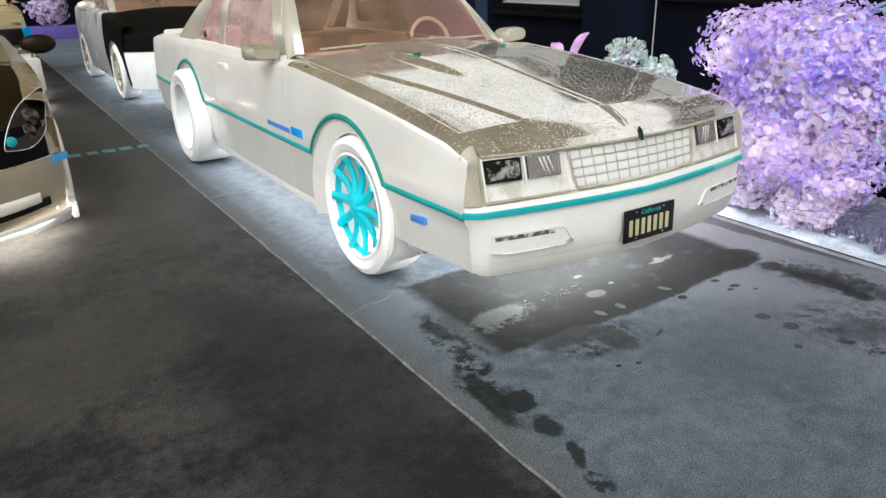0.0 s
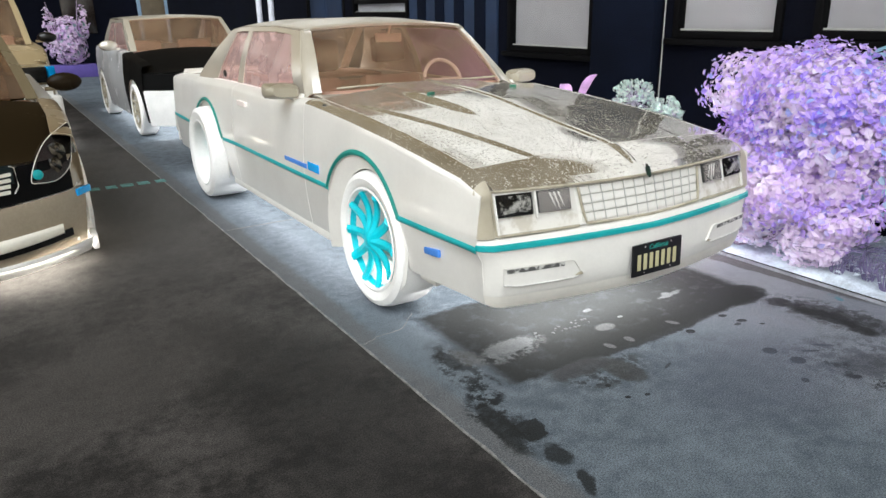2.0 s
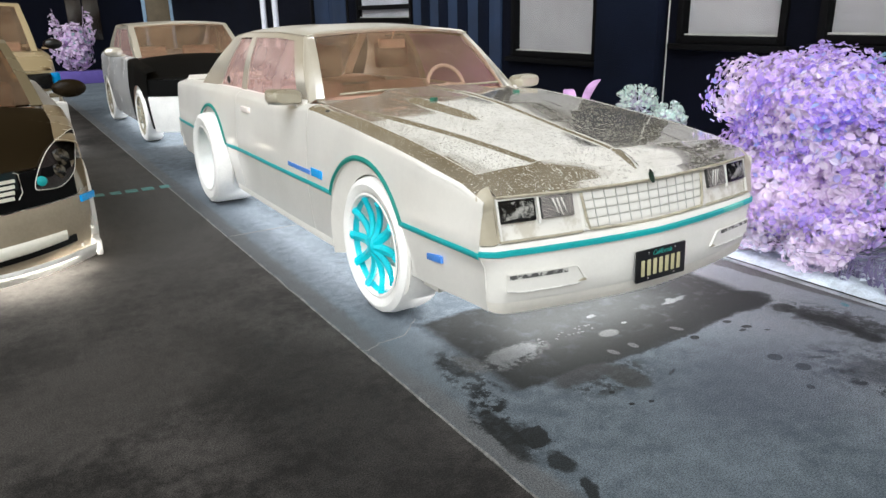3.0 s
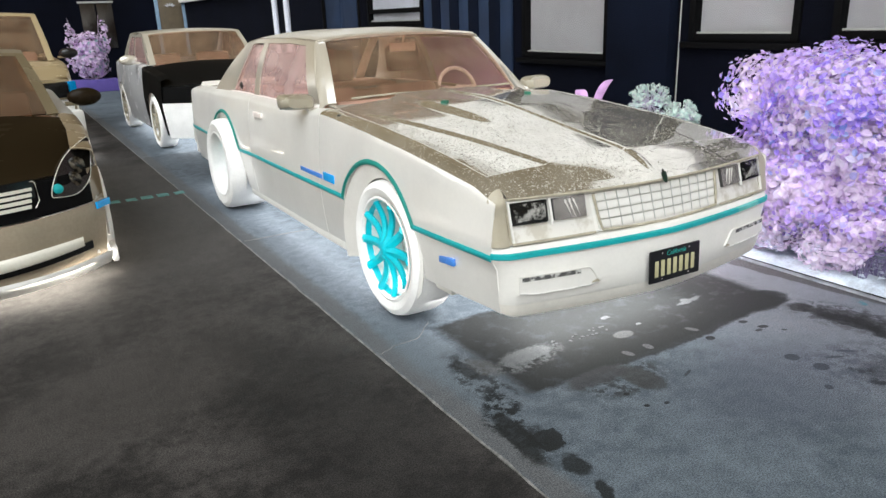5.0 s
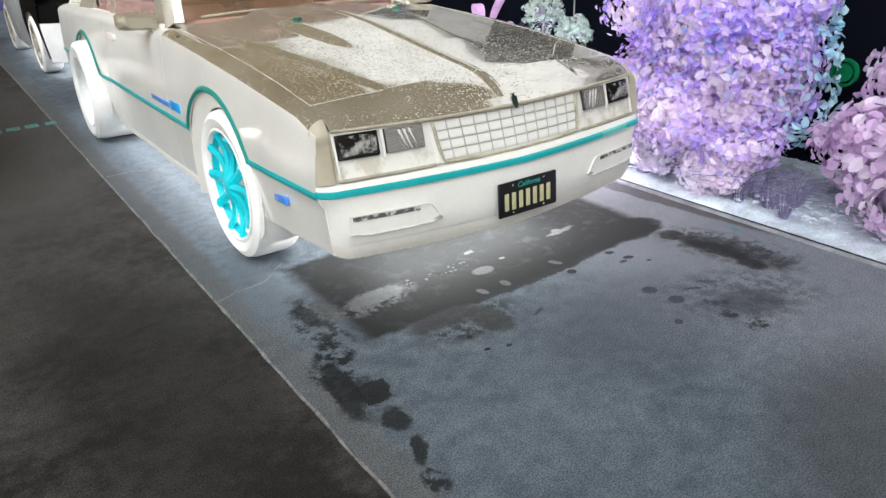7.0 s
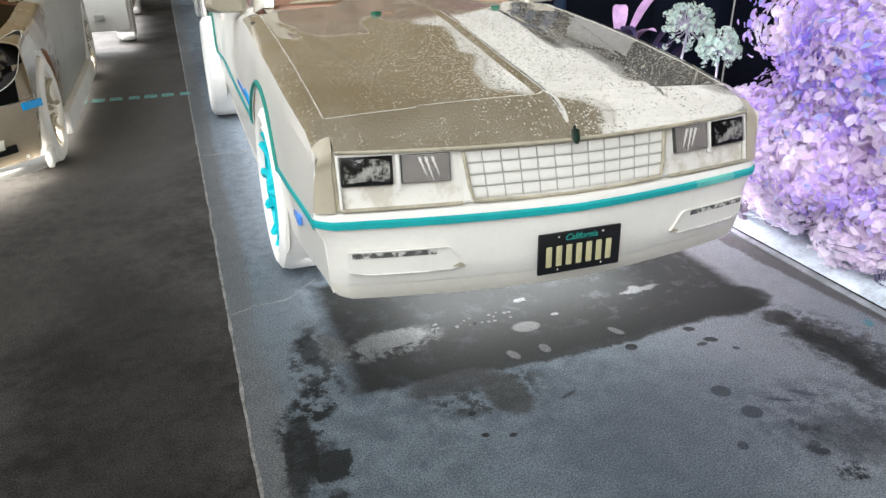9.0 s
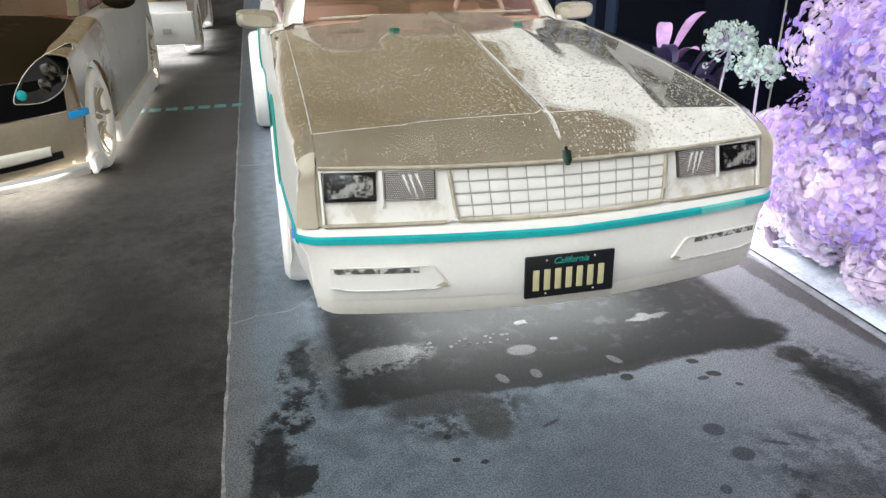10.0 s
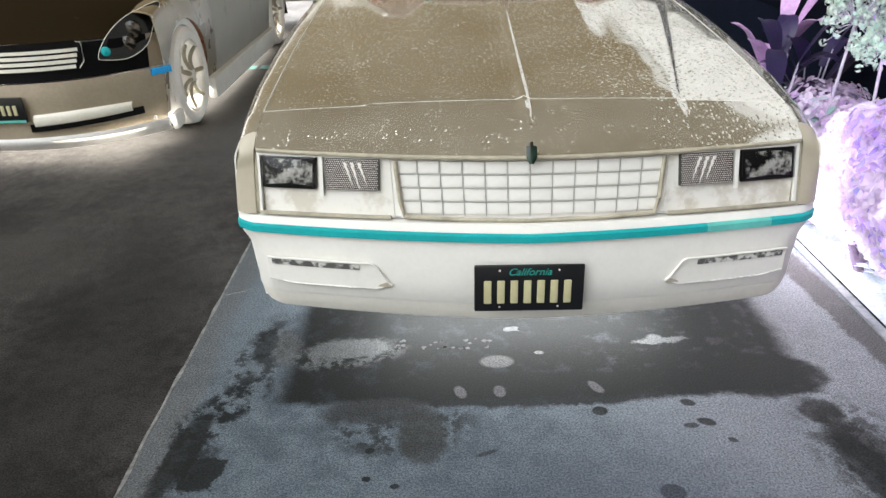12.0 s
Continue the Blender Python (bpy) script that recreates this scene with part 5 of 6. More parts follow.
    for sg in (-1, 1):
        def fl(y, v):
            yf = p["cowl"] + .05 + (yr0 - p["cowl"]) * v
            yb = ye + (yr1 - ye) * v
            t = (y - p["cowl"]) / (ye - p["cowl"])
            return (sg * (cw + (rw - cw) * v + .01 * math.sin(math.pi * v)), yf + (yb - yf) * t, belt + .015 + (roofz - .05 - belt) * v)
        span = ye - p["cowl"]
        for nm, a, b, v0, v1, m in (("door_window", .08, .50, .05, .9, p.get("sideglass", SIDEGLASS)), ("quarter_window", .55, .82, .05, .88, p.get("sideglass", SIDEGLASS)), ("window_pillar", .0, .08, 0, 1, topm), ("window_pillar", .50, .55, 0, 1, topm), ("window_pillar", .82, 1.0, 0, 1, topm), ("window_pillar", .08, .82, .9, 1, topm)):
            part(nm, thickened(patch(lambda u, v: fl(p["cowl"] + span * (a + (b - a) * u), v0 + (v1 - v0) * v), 8, 6), .006), m, c)
        mr = new("door_mirror")
        mr.parent, mr.matrix_local = c, pose(sg * (W + .07), p["cowl"] + .42, belt + .09)
        part("mirror_shell", patch(lambda u, v: (.12 * math.cos(math.pi * (v - .5)) * math.cos(2 * math.pi * u), .055 * math.sin(math.pi * (v - .5)), .068 * math.cos(math.pi * (v - .5)) * math.sin(2 * math.pi * u)), 20, 10), p.get("mirrormat", topm), mr)
        part("mirror_stalk", box(min(0, -sg * .14), max(0, -sg * .14), -.02, .02, -.06, -.03, .008), topm, mr)
        wheel(c, sg * (W - .012), f_hub, r, r * .74, .2, sg, p.get("spokes", 7), tyre, rimm, dish=.03, pairs=False, spoke_mat=p.get("spokemat"), wide=p.get("wide", .026))
        wheel(c, sg * (W - .012), r_hub, r, r * .74, .2, sg, p.get("spokes", 7), tyre, rimm, dish=.03, pairs=False, spoke_mat=p.get("spokemat"), wide=p.get("wide", .026))
        for h in (f_hub, r_hub):
            part("wheel_well", thickened(patch(lambda u, v: (sg * (W - .42 + .36 * v), h + (r + .05) * math.cos(math.pi * u), r + (r + .05) * math.sin(math.pi * u)), 16, 2), .004), tyre, c)
            # added sheet: the arch gap's inverted shade as a pale ring
            part("well_fill", thickened(patch(lambda u, v: (sg * (W - .045 + .01 * v), h + (r + .047 - .042 * (1 - v)) * math.cos(math.pi * (-.08 + 1.16 * u)), r + (r + .047 - .042 * (1 - v)) * math.sin(math.pi * (-.08 + 1.16 * u))), 24, 3), .004), tyre, c)
    part("deck", thickened(patch(lambda u, v: ((-1 + 2 * u) * hw(L - .3) * .93, ye - .03 + (L - .08 - ye) * v, belt + .025 - .02 * v), 12, 6), .005), topm, c)
    part("rear_panel", thickened(patch(lambda u, v: ((-1 + 2 * u) * hw(L - .16) * (1 - .05 * v), L - .12 - .05 * v + .04 * (1 - (2 * u - 1) ** 2), sill + (belt - sill) * v), 20, 8), .006), body, c)
    part("underbody", box(-W * .86, W * .86, .35, L - .3, sill - .012, sill + .008), tyre, c)
    part("cabin_floor", box(-W * .82, W * .82, p["cowl"] + .02, ye, sill + .05, sill + .08), INTERIOR, c)
    part("firewall", box(-W * .84, W * .84, p["cowl"] - .02, p["cowl"], sill + .01, belt - .03), tyre, c)
    for x in (-.36, .36):
        part("seat_back", box(x - .24, x + .24, p["cowl"] + 1.0, p["cowl"] + 1.14, sill + .1, belt + .12, .05), INTERIOR, c)
    part("dashboard", box(-W * .8, W * .8, p["cowl"] + .08, p["cowl"] + .4, belt - .16, belt - .02, .03), INTERIOR, c)
    return c, nose, hw


# one body paint in several tones, reflection and shade put into each
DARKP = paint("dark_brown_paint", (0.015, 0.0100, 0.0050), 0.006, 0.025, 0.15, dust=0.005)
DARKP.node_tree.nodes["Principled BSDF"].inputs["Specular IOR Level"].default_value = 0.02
# brown film standing in for the sky's reflection
SEDANGLASS = glass("sedan_glass", (0.55, 0.43, 0.32), 0.7, film=(0.26, 0.18, 0.12))
FOGCREAM = plain("cream_plastic", (0.84, 0.81, 0.71), 0.5, vary=0.08)
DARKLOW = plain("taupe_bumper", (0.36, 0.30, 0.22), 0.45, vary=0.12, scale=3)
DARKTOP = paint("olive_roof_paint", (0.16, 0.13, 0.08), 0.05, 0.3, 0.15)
SILVERRIM = plain("pale_rim", (0.80, 0.78, 0.73), 0.4, vary=0.1)
# paler side and brown fender: reflections painted into the same body colour
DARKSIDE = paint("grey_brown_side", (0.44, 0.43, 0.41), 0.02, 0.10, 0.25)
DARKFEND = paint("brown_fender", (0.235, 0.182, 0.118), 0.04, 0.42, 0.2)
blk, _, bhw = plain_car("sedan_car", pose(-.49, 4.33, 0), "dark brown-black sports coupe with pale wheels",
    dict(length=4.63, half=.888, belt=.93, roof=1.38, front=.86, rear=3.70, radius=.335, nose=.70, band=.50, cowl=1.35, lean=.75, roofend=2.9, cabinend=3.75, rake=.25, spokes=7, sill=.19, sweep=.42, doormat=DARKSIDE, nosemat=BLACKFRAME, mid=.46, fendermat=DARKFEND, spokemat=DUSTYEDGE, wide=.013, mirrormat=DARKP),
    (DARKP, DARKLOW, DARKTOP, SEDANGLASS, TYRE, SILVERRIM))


def blk_pt(x, z, lift=0.0):
    s = x / bhw(.44)
    return .42 * abs(s) ** 2.4 + .25 * max(0, z - .45) + .015 - lift


for sg in (-1, 1):
    # headlamp: an almond pocket with two round lamps and a pale rim
    hl = new("headlamp")
    hl.parent, hl.matrix_local = blk, pose(0, 0, 0)
    outline = [(.562, .608), (.60, .587), (.70, .580), (.785, .635), (.818, .74), (.838, .862), (.76, .845), (.67, .795), (.60, .705)]
    fine = []
    for i in range(len(outline)):
        p0, p1, p2, p3 = (outline[(i + k - 1) % len(outline)] for k in range(4))
        for t in (0, .25, .5, .75):
            fine.append(tuple(.5 * (2 * b + (c - a) * t + (2 * a - 5 * b + 4 * c - d) * t * t + (3 * b - a - 3 * c + d) * t ** 3) for a, b, c, d in zip(p0, p1, p2, p3)))
    outline = fine
    bmh = bmesh.new()
    vs = [bmh.verts.new((sg * x, blk_pt(x, z, .012) + (.10 * max(0, z - .66) + .45 * max(0, z - .74) + .12 * max(0, x - .7)), z)) for x, z in outline]
    bmh.faces.new(vs)
    part("pocket", thickened(bmh, .03), LAMPBLACK, hl, "dark headlamp pocket")
    rim_pts = [tuple(v) for v in [(sg * x, blk_pt(x, z, .018) + (.10 * max(0, z - .66) + .45 * max(0, z - .74) + .12 * max(0, x - .7)), z) for x, z in outline + outline[:1]]]
    part("lamp_rim", tube(rim_pts, .0019, 6), FOGCREAM, hl)
    for x, z, rr in ((.725, .735, .05), (.695, .66, .045)):
        part("projector", lathe([(.0005, .012), (rr * .6, .008), (rr, 0), (rr, -.03)], 20), DIMBOWL, hl, at=pose(sg * x, blk_pt(x, z, .018) + .016, z, 0, 0, -90))
    part("amber_bulb", lathe([(.0005, .016), (.025, .01), (.03, 0)], 16), TEAL, hl, "teal corner bulb", at=pose(sg * .60, blk_pt(.60, .635, .02), .635, 0, 0, -90))
    part("side_marker", box(-.07, .07, -.008, .008, -.022, .022, .006), AZURE, blk, "azure bumper marker lamp", at=pose(sg * .835, blk_pt(.835, .475) - .012, .475, 0, 0, sg * 52))
    fogx = .50
    part("fog_slot", thickened(patch(lambda u, v: (sg * (.18 + .50 * u), blk_pt(.18 + .50 * u, .3, .035 - .02 * (2 * v - 1) ** 4), .240 + .078 * v * (1 - .2 * u ** 3) + .022 * u), 14, 6), .02), FOGCREAM, blk, "pale fog-lamp slot")
    part("slot_shadow", thickened(patch(lambda u, v: (sg * (.15 + .58 * u), blk_pt(.15 + .58 * u, .3, .026), .218 + .045 * v + .02 * u), 14, 2), .012), LAMPBLACK, blk)
# lip and rocker coloured pale for the inverted shade low on the body
part("front_lip", thickened(patch(lambda u, v: ((-.95 + 1.90 * u) * (.885 - .02 * v), .42 * abs(-.95 + 1.90 * u) ** 2.4 + .020 - .022 * math.sin(math.pi * min(1, .2 + v)) + .05 * v * v, .178 - .095 * v), 40, 7), .012), TYRE, blk, "rounded lower front lip, inverted shade in its pale colour")
for sg in (-1, 1):
    part("lip_return", box(-.02, .02, .41, .57, .083, .19, .018), TYRE, blk, "lower lip beside the wheel, inverted shade in its pale colour", at=pose(sg * .852, 0, 0))
    part("rocker", box(-.035, .035, 1.22, 3.34, .07, .235, .025), TYRE, blk, "rocker panel, inverted shade in its pale colour", at=pose(sg * .868, 0, 0))
grl = new("grille")
grl.parent, grl.matrix_local = blk, pose(0, 0, 0)
for j in range(5):
    z = .575 + .031 * j
    w = .475 - .006 * (4 - j)
    part("grille_slat", thickened(patch(lambda u, v: ((-1 + 2 * u) * w, blk_pt((-1 + 2 * u) * w, z, .016), z - .0095 + .019 * v), 16, 1), .01), FOGCREAM, grl)
part("grille_frame", tube([(x, blk_pt(x, z, .022), z) for x, z in ((-.47, .565), (-.495, .60), (-.49, .70), (-.47, .712), (-.25, .716), (0, .718), (.25, .716), (.47, .712), (.49, .70), (.495, .60), (.47, .565))], .003, 6), FOGCREAM, grl, "pale grille surround")
part("grille_backing", thickened(patch(lambda u, v: ((-1 + 2 * u) * .48, blk_pt((-1 + 2 * u) * .48, .63, .004), .56 + .16 * v), 16, 2), .006), LAMPBLACK, grl)
bp = new("number_plate")
bp.parent, bp.matrix_local = blk, pose(0, -.02, .36)
part("plate_panel", box(-.155, .155, -.008, .008, -.075, .075, .005), PLATE, bp, "dark number plate with figures as plain bars")
for i in range(7):
    part("figure_bar", box(-.125 + .036 * i, -.103 + .036 * i, -.012, -.006, -.03, .03, .003), PLATEBAR, bp)
part("plate_band", box(-.15, .15, -.011, -.006, -.072, -.058), PALETEAL, bp)

# black of hood, fenders and nose: inverted sunlight put into the colour
BLACKP = plain("inverted_sunlight_black", (0.002, 0.002, 0.002), 0.7, vary=0.3, spec=0.1)
PALEGREYP = paint("pale_grey_paint", (0.62, 0.63, 0.64), 0.05, 0.4, 0.15)
plain_car("hatchback_car", pose(2.40, 9.0, 0), "pale grey car, its hood black with inverted sunlight, in the row behind",
    dict(length=4.3, half=.86, belt=1.0, roof=1.45, front=.80, rear=3.35, radius=.33, nose=.80, band=.60, cowl=1.25, lean=.55, roofend=2.9, cabinend=3.6, rake=.1, tumble=.78, hoodmat=BLACKP, fendermat=BLACKP, nosemat=BLACKP, hoodlabel="hood, inverted sunlight in its black", sill=.2),
    (PALEGREYP, TYRE, TOPP, WINDSHIELD, TYRE, DUSTYEDGE))
TANP = paint("tan_paint", (0.46, 0.36, 0.21), 0.05, 0.4, 0.15)
suv, _, _ = plain_car("pickup_car", pose(-.15, 9.5, 0), "tan pickup with pale bumper parked on the driveway",
    dict(length=4.7, half=.88, belt=1.12, roof=1.75, front=.85, rear=3.7, radius=.36, nose=.95, band=.72, cowl=1.25, lean=.5, roofend=2.6, cabinend=3.0, rake=.05, tumble=.74, sill=.26, mirrormat=BLACKBITS, sweep=.15),
    (TANP, TYRE, TANP, WINDSHIELD, TYRE, DUSTYEDGE))
for sg in (-1, 1):
    part("headlamp", box(-.16, .16, -.03, .03, -.09, .09, .02), LAMPBLACK, suv, "dark headlamp", at=pose(sg * .60, .06, .84, 0, 0, sg * 12))
    part("corner_lamp", box(-.05, .05, -.03, .03, -.09, .09, .015), AZURE, suv, "cyan corner lamp", at=pose(sg * .80, .15, .84, 0, 0, sg * 35))
    part("bumper_end", box(min(0, sg * .86), max(0, sg * .86), -.08, .16, .24, .60, .03), WHITE, suv, "white chunky bumper half", at=pose(sg * .002, 0, 0))
    part("bumper_bracket", box(-.05, .05, -.02, .02, -.03, .03, .006), BARGREY, suv, at=pose(sg * .55, -.09, .40))

# ---- plants ----


def leaf_cloud(name, centre, clumps, count, size, material, parent, seed, flat=0.35, hole=0.25, r0=.45, r1=1.05, thin=0.0):
    """A crown of single small leaves gathered round clumps (x, y, z, rx, ry, rz)."""
    rnd = random.Random(seed)
    V, F = [], []
    weights = [c[3] * c[4] * c[5] for c in clumps]
    while len(F) < count * 2:
        c = rnd.choices(clumps, weights)[0]
        d = Vector((rnd.gauss(0, 1), rnd.gauss(0, 1), rnd.gauss(0, 1))).normalized()
        rad = rnd.uniform(r0, r1) ** .6
        p = Vector((c[0] + d.x * c[3] * rad, c[1] + d.y * c[4] * rad, c[2] + d.z * c[5] * rad))
        if noise.noise(p * 7.0) < -hole or p.z < .03 or (thin and p.x < 3.9 and p.z < .75 and rnd.random() < thin):
            continue
        p += Vector(noise.noise_vector(p * 5.0)) * .05 * min(1.0, size * 25) + Vector(noise.noise_vector(p * 2.2)) * .09
        s = size * rnd.uniform(.6, 1.3)
        up = (d + Vector((rnd.uniform(-1, 1), rnd.uniform(-1, 1), rnd.uniform(-.6, 1.0))) * .6).normalized()
        t = up.cross(Vector((rnd.uniform(-1, 1), rnd.uniform(-1, 1), rnd.uniform(-1, 1)))).normalized()
        b = up.cross(t)
        i = len(V)
        w = s * rnd.uniform(.28, .42)
        k = up * s * flat * .28
        V += [tuple(p - t * s * .5), tuple(p - t * s * .22 + b * w * .85 + k), tuple(p + t * s * .16 + b * w + k), tuple(p + t * s * .55 - k), tuple(p + t * s * .16 - b * w + k), tuple(p - t * s * .22 - b * w * .85 + k)]
        F += [(i, i + 1, i + 2, i + 3), (i, i + 3, i + 4, i + 5)]
    me = bpy.data.meshes.new(name)
    me.from_pydata(V, [], F)
    me.materials.append(material)
    ob = new(name, me)
    ob.parent = parent
    ob.matrix_parent_inverse = parent.matrix_world.inverted()
    return tagged(ob, kind="stuff")


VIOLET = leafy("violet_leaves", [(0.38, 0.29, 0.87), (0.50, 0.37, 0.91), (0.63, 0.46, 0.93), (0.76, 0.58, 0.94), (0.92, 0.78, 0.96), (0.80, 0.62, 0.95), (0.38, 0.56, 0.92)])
# near-white leaf colour standing in for inverted shade inside the bushes
SHADELEAF = leafy("inverted_shade_leaves", [(0.90, 0.74, 0.96), (0.97, 0.90, 0.98), (0.98, 0.94, 0.98), (0.95, 0.84, 0.97), (0.84, 0.86, 0.98)])
PINKL = leafy("pink_leaves", [(0.60, 0.36, 0.68), (0.76, 0.48, 0.80), (0.82, 0.60, 0.86), (0.82, 0.70, 0.86), (0.56, 0.30, 0.56)])
PALEPINK = leafy("pale_pink_leaves", [(0.72, 0.52, 0.84), (0.85, 0.66, 0.90), (0.92, 0.80, 0.94), (0.90, 0.76, 0.93), (0.16, 0.40, 0.34)])
PALEGREEN = leafy("umbel_white", [(0.60, 0.78, 0.72), (0.75, 0.86, 0.80), (0.86, 0.90, 0.84)])
BARK = plain("violet_bark", (0.28, 0.22, 0.30), 0.9, vary=0.3, scale=14, bump=0.5)
STEM = plain("pale_stem", (0.55, 0.50, 0.62), 0.8, vary=0.2)


def shrub(name, x, y, clumps, count, size, material, label, seed, trunks, core=0, r0=.45):
    s = thing(name, pose(x, y, 0.02), label, "shrub")
    rnd = random.Random(seed)
    for k in range(trunks):
        c = clumps[k % len(clumps)]
        a = Vector((rnd.uniform(-.06, .06), rnd.uniform(-.06, .06), -.03))
        e = Vector((c[0] - x, c[1] - y, c[2] - .02))
        mid = a.lerp(e, .5) + Vector((rnd.uniform(-.05, .05), rnd.uniform(-.05, .05), .05))
        tr = part("stem", tube([a, a.lerp(mid, .5), mid, mid.lerp(e, .5), e], .022, 7, taper=.3), BARK, s)
        tb = bmesh.new()
        for q in range(5):
            o = mid.lerp(e, rnd.uniform(.2, 1))
            tube([o, o + Vector((rnd.uniform(-.2, .2), rnd.uniform(-.2, .2), rnd.uniform(.05, .25)))], .007, 5, tb, .4)
        part("twig", tb, BARK, s)
    # outer leaves thinned low by the car, so the pale core shows
    leaf_cloud("crown", (x, y), clumps, count, size, material, s, seed, r0=r0, thin=.45 if core > 5000 else 0)
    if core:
        # inner leaves paler than the crown: inverted shade put into their colour
        leaf_cloud("inner_leaves", (x, y), clumps, core, size * 1.2, SHADELEAF, s, seed + 50, hole=.6, r0=.30, r1=.80)
    return s


CYANL = leafy("cyan_leaves", [(0.35, 0.70, 0.85), (0.50, 0.80, 0.90), (0.62, 0.86, 0.90), (0.45, 0.60, 0.88)])
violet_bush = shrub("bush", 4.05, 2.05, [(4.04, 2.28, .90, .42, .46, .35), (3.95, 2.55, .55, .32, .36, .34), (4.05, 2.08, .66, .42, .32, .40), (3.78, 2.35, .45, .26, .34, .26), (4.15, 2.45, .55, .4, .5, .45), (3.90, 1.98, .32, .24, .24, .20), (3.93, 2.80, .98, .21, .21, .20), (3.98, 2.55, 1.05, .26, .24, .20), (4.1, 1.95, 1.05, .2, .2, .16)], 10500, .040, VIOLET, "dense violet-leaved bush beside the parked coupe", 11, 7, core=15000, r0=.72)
tagged(leaf_cloud("cyan_leaves", (4.2, 1.9), [(4.22, 1.86, .62, .24, .16, .34), (4.25, 2.0, 1.0, .22, .2, .2)], 420, .05, CYANL, violet_bush, 61, r0=.8, r1=1.1), "cyan leaf tips", kind="stuff")
shrub("bush", 4.15, 1.25, [(4.12, 1.42, .36, .26, .24, .30), (4.10, .95, .46, .36, .40, .36), (4.3, 1.36, .68, .20, .24, .16), (4.0, 1.15, .20, .26, .3, .16), (4.15, 1.62, .42, .12, .12, .12)], 3000, .06, PINKL, "loose pink-leaved bush in the planting bed", 12, 5, core=1200)

# added pale foliage where inverted shade whitens the bush beside the coupe
shrub("shade_foliage", 3.86, 2.75, [(3.80, 2.55, .36, .15, .34, .28), (3.80, 2.95, .24, .13, .30, .20), (3.84, 2.15, .16, .14, .28, .14), (3.84, 3.3, .22, .15, .3, .18), (3.86, 2.45, .58, .14, .26, .22), (3.78, 2.75, .44, .13, .28, .26)], 10500, .040, SHADELEAF, "low foliage at the bed's edge, inverted shade in its pale leaves", 14, 4)

shrub("bush", 4.25, 3.4, [(4.18, 3.10, .28, .26, .36, .22), (4.24, 3.55, .28, .28, .36, .22), (4.24, 4.0, .26, .24, .30, .20)], 4600, .045, PALEPINK, "pale pink leafy bush against the house wall", 17, 4, core=2200)


def umbel(x, y, h, r, seed):
    """A flower head of many florets on a bare stem."""
    rnd = random.Random(seed)
    u = thing("umbel_flower", pose(x, y, 0.02), "white-green globe flower head on a pale stem", "flower", "globe flowers")
    part("stem", tube([(0, 0, -.02), (rnd.uniform(-.03, .03), .02, h * .5), (0, 0, h)], .010, 7, taper=.7), STEM, u)
    rays = bmesh.new()
    V, F = [], []
    for k in range(120):
        d = Vector((rnd.gauss(0, 1), rnd.gauss(0, 1), rnd.gauss(.4, .6))).normalized()
        e = Vector((0, 0, h)) + d * r * rnd.uniform(.7, 1.0)
        tube([(0, 0, h), e], .0022, 4, rays)
        for q in range(9):
            c = Vector((rnd.gauss(0, 1), rnd.gauss(0, 1), rnd.gauss(0, 1))).normalized()
            t = c.orthogonal().normalized() * .0115
            o = e + c * .018
            i = len(V)
            V += [tuple(o - t), tuple(o + c.cross(t) * .8), tuple(o + t), tuple(o - c.cross(t) * .8)]
            F.append((i, i + 1, i + 2, i + 3))
    tagged(part("ray", rays, STEM, u), kind="stuff")
    me = bpy.data.meshes.new("floret")
    me.from_pydata(V, [], F)
    me.materials.append(PALEGREEN)
    fl = new("floret", me)
    fl.parent = u
    tagged(fl, kind="stuff")
    return u


umbel(4.20, 3.88, .77, .17, 1)
umbel(4.16, 3.52, .71, .125, 2)


def broad_leaf(a, e, w, droop, bm):
    a, e = Vector(a), Vector(e)
    side_ = (e - a).cross(Vector((0, 0, 1))).normalized()

    def f(u, v):
        p = a.lerp(e, u) + Vector((0, 0, droop * math.sin(math.pi * u)))
        k = math.sin(math.pi * min(1, .08 + .92 * u)) ** .7
        return p + side_ * (v - .5) * w * k + Vector((0, 0, .25 * w * abs(v - .5) * k))
    return patch(f, 8, 4, .002, bm=bm)


DARKVIOLET = plain("dark_violet_leaf", (0.022, 0.012, 0.06), 0.5, vary=0.3)
PINKLEAF = plain("pink_leaf", (0.62, 0.36, 0.66), 0.5, vary=0.25, scale=9)
for x, y, h, mm, lab, seed in ((4.15, 4.55, .95, PINKLEAF, "broad pink-leaved plant by the wall", 21), (4.0, 4.15, .75, DARKVIOLET, "dark violet broad-leaved plant", 22), (4.25, 4.3, .72, DARKVIOLET, "dark violet broad-leaved plant", 23)):
    rnd = random.Random(seed)
    pl = thing("leafy_plant", pose(x, y, .02), lab, "plant", "bed plants")
    for k in range(9):
        a = rnd.uniform(0, 2 * math.pi)
        z0 = h * rnd.uniform(.35, .8)
        foot = (.02 * math.cos(a), .02 * math.sin(a), -.02)
        knee = (.08 * math.cos(a), .08 * math.sin(a), z0)
        part("stalk", tube([foot, (.05 * math.cos(a), .05 * math.sin(a), z0 * .6), knee], .008, 6, taper=.5), STEM, pl)
        part("leaf", broad_leaf(knee, (.30 * math.cos(a), .30 * math.sin(a), z0 + rnd.uniform(.0, .3)), .11, .06, bmesh.new()), mm, pl)
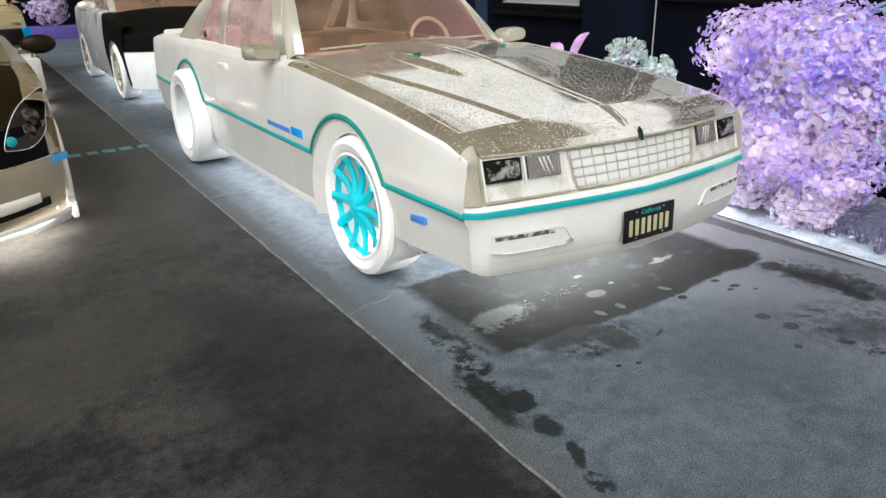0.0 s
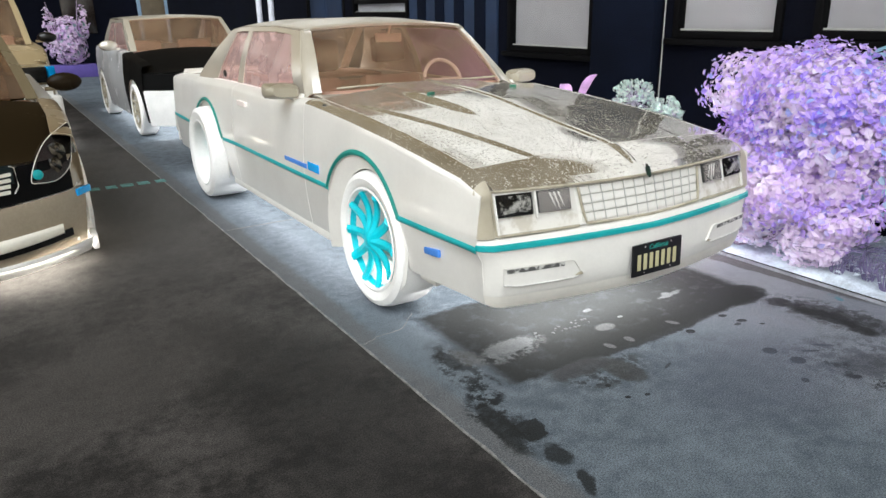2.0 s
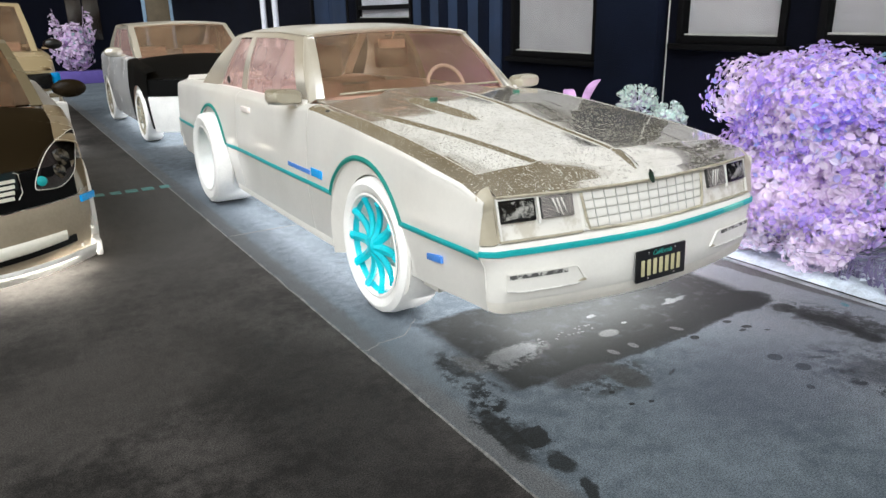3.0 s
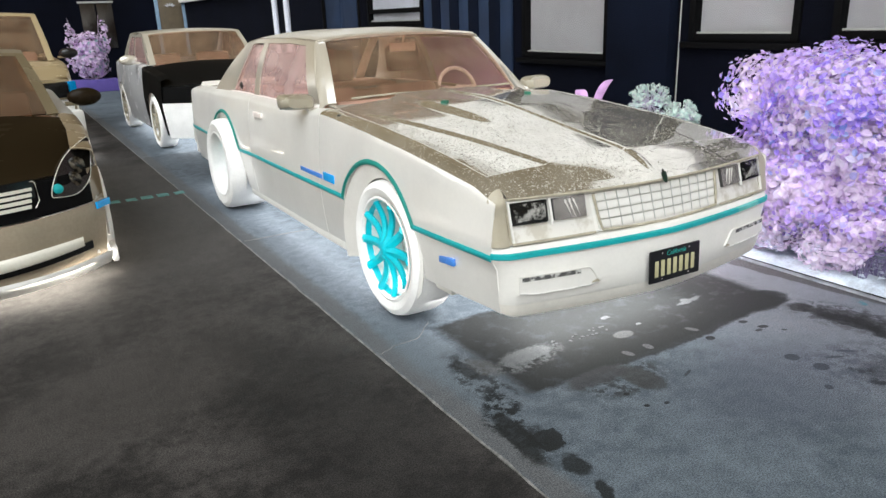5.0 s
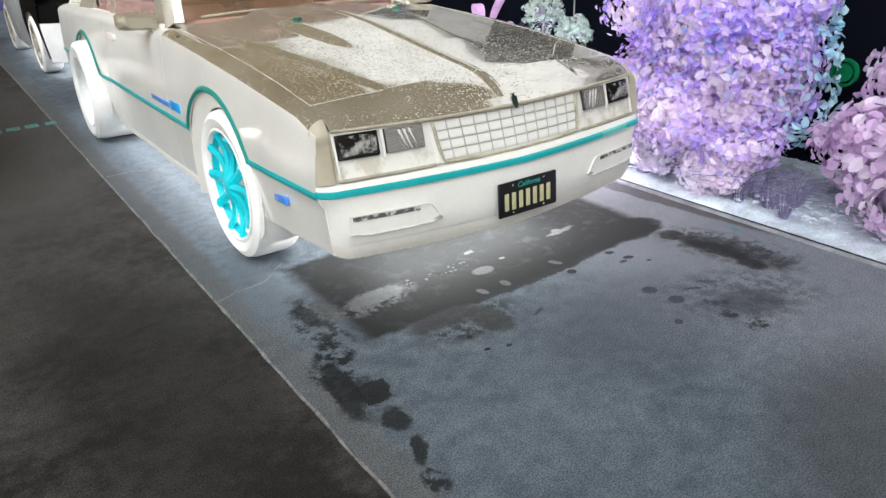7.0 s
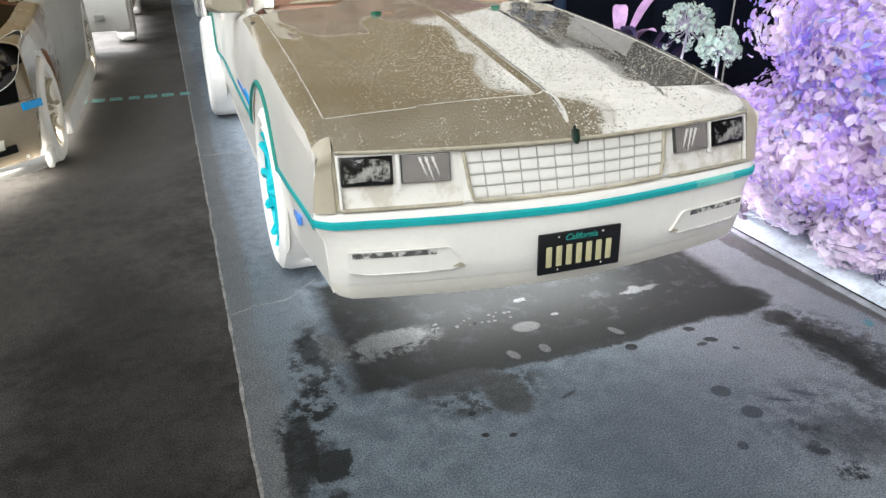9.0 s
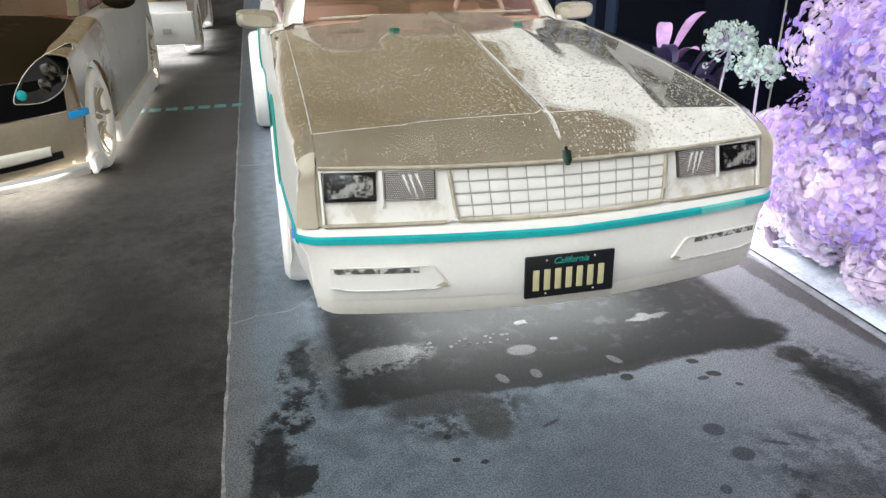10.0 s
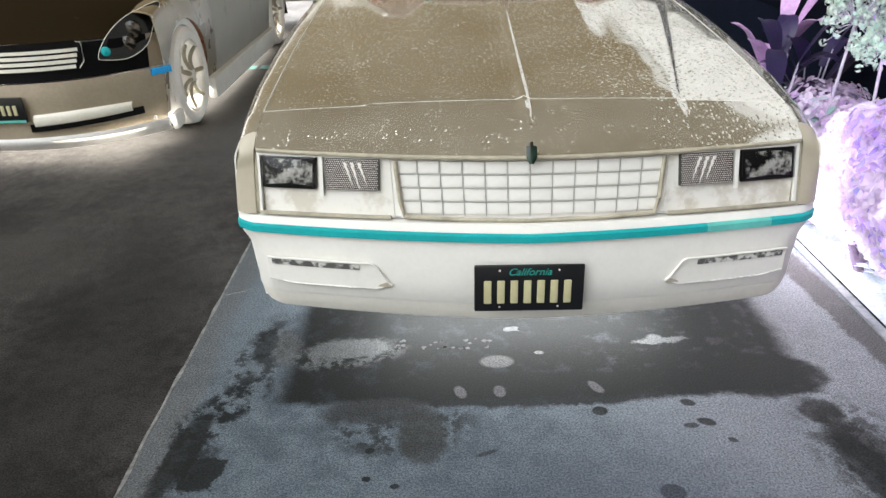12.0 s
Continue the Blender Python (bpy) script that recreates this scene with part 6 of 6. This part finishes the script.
# dark blades and pale leaf litter at the bed's edge
BLADE = plain("slate_blade", (0.20, 0.17, 0.30), 0.7, vary=0.4)
for x, y, seed in ((3.83, 1.93, 31), (3.92, 1.80, 32), (3.86, 1.68, 33), (3.98, 1.92, 34), (4.02, 1.72, 35)):
    rnd = random.Random(seed)
    tuft = thing("grass_tuft", pose(x, y, .015), "tuft of dark slate-blue grass blades", "grass", "edge grass")
    bm = bmesh.new()
    for k in range(26):
        a, l_ = rnd.uniform(0, 2 * math.pi), rnd.uniform(.08, .27)
        tube([(.02 * math.cos(a), .02 * math.sin(a), -.01), (.05 * math.cos(a), .05 * math.sin(a), l_ * .6), (l_ * math.cos(a), l_ * math.sin(a), l_ * .7)], .0032, 4, bm, .3)
    tagged(part("blade", bm, BLADE, tuft), kind="stuff")
rnd = random.Random(5)
V, F = [], []
for k in range(2200):
    x, y = EDGE + .12 + .9 * rnd.random(), .2 + 5.2 * rnd.random()
    a, s, z = rnd.uniform(0, 6.28), rnd.uniform(.012, .035), .045 + .03 * rnd.random()
    dx, dy = s * math.cos(a), s * math.sin(a)
    i = len(V)
    V += [(x - dx, y - dy, z), (x + dy * .5, y - dx * .5, z + s * .4), (x + dx, y + dy, z + .004), (x - dy * .5, y + dx * .5, z + s * .2)]
    F.append((i, i + 1, i + 2, i + 3))
me = bpy.data.meshes.new("leaf_litter")
me.from_pydata(V, [], F)
me.materials.append(leafy("litter_leaves", [(0.84, 0.90, 0.93), (0.92, 0.84, 0.94), (0.74, 0.82, 0.88), (0.55, 0.52, 0.66)]))
tagged(new("leaf_litter", me), "pale fallen leaves on the planting bed", "leaves", kind="stuff")
# planter at the far end
pb = thing("planter_box", pose(1.85, 20.3, 0), "violet planter box with a pale pink shrub", "planter")
PURPLEBOX = plain("violet_planter", (0.10, 0.07, 0.30), 0.7, vary=0.15)
bm = box(-.65, .65, -.3, .3, 0, .30, .02)
part("trough", bm, PURPLEBOX, pb)
fs = thing("shrub", pose(1.95, 20.3, .28), "pale pink shrub growing in the violet planter", "shrub")
for dx, h in ((-.35, 1.5), (0, 1.2), (.35, 1.55)):
    part("stem", tube([(dx * .3, 0, -.02), (dx * .7, 0, h * .5), (dx, 0, h)], .02, 6, taper=.4), BARK, fs)
leaf_cloud("crown", (1.95, 20.3), [(1.95, 20.3, .75, .5, .3, .45), (1.6, 20.3, 1.25, .16, .15, .4), (2.35, 20.3, 1.3, .14, .15, .45), (2.0, 20.3, 1.1, .35, .25, .35)], 1500, .09, PALEPINK, fs, 41)
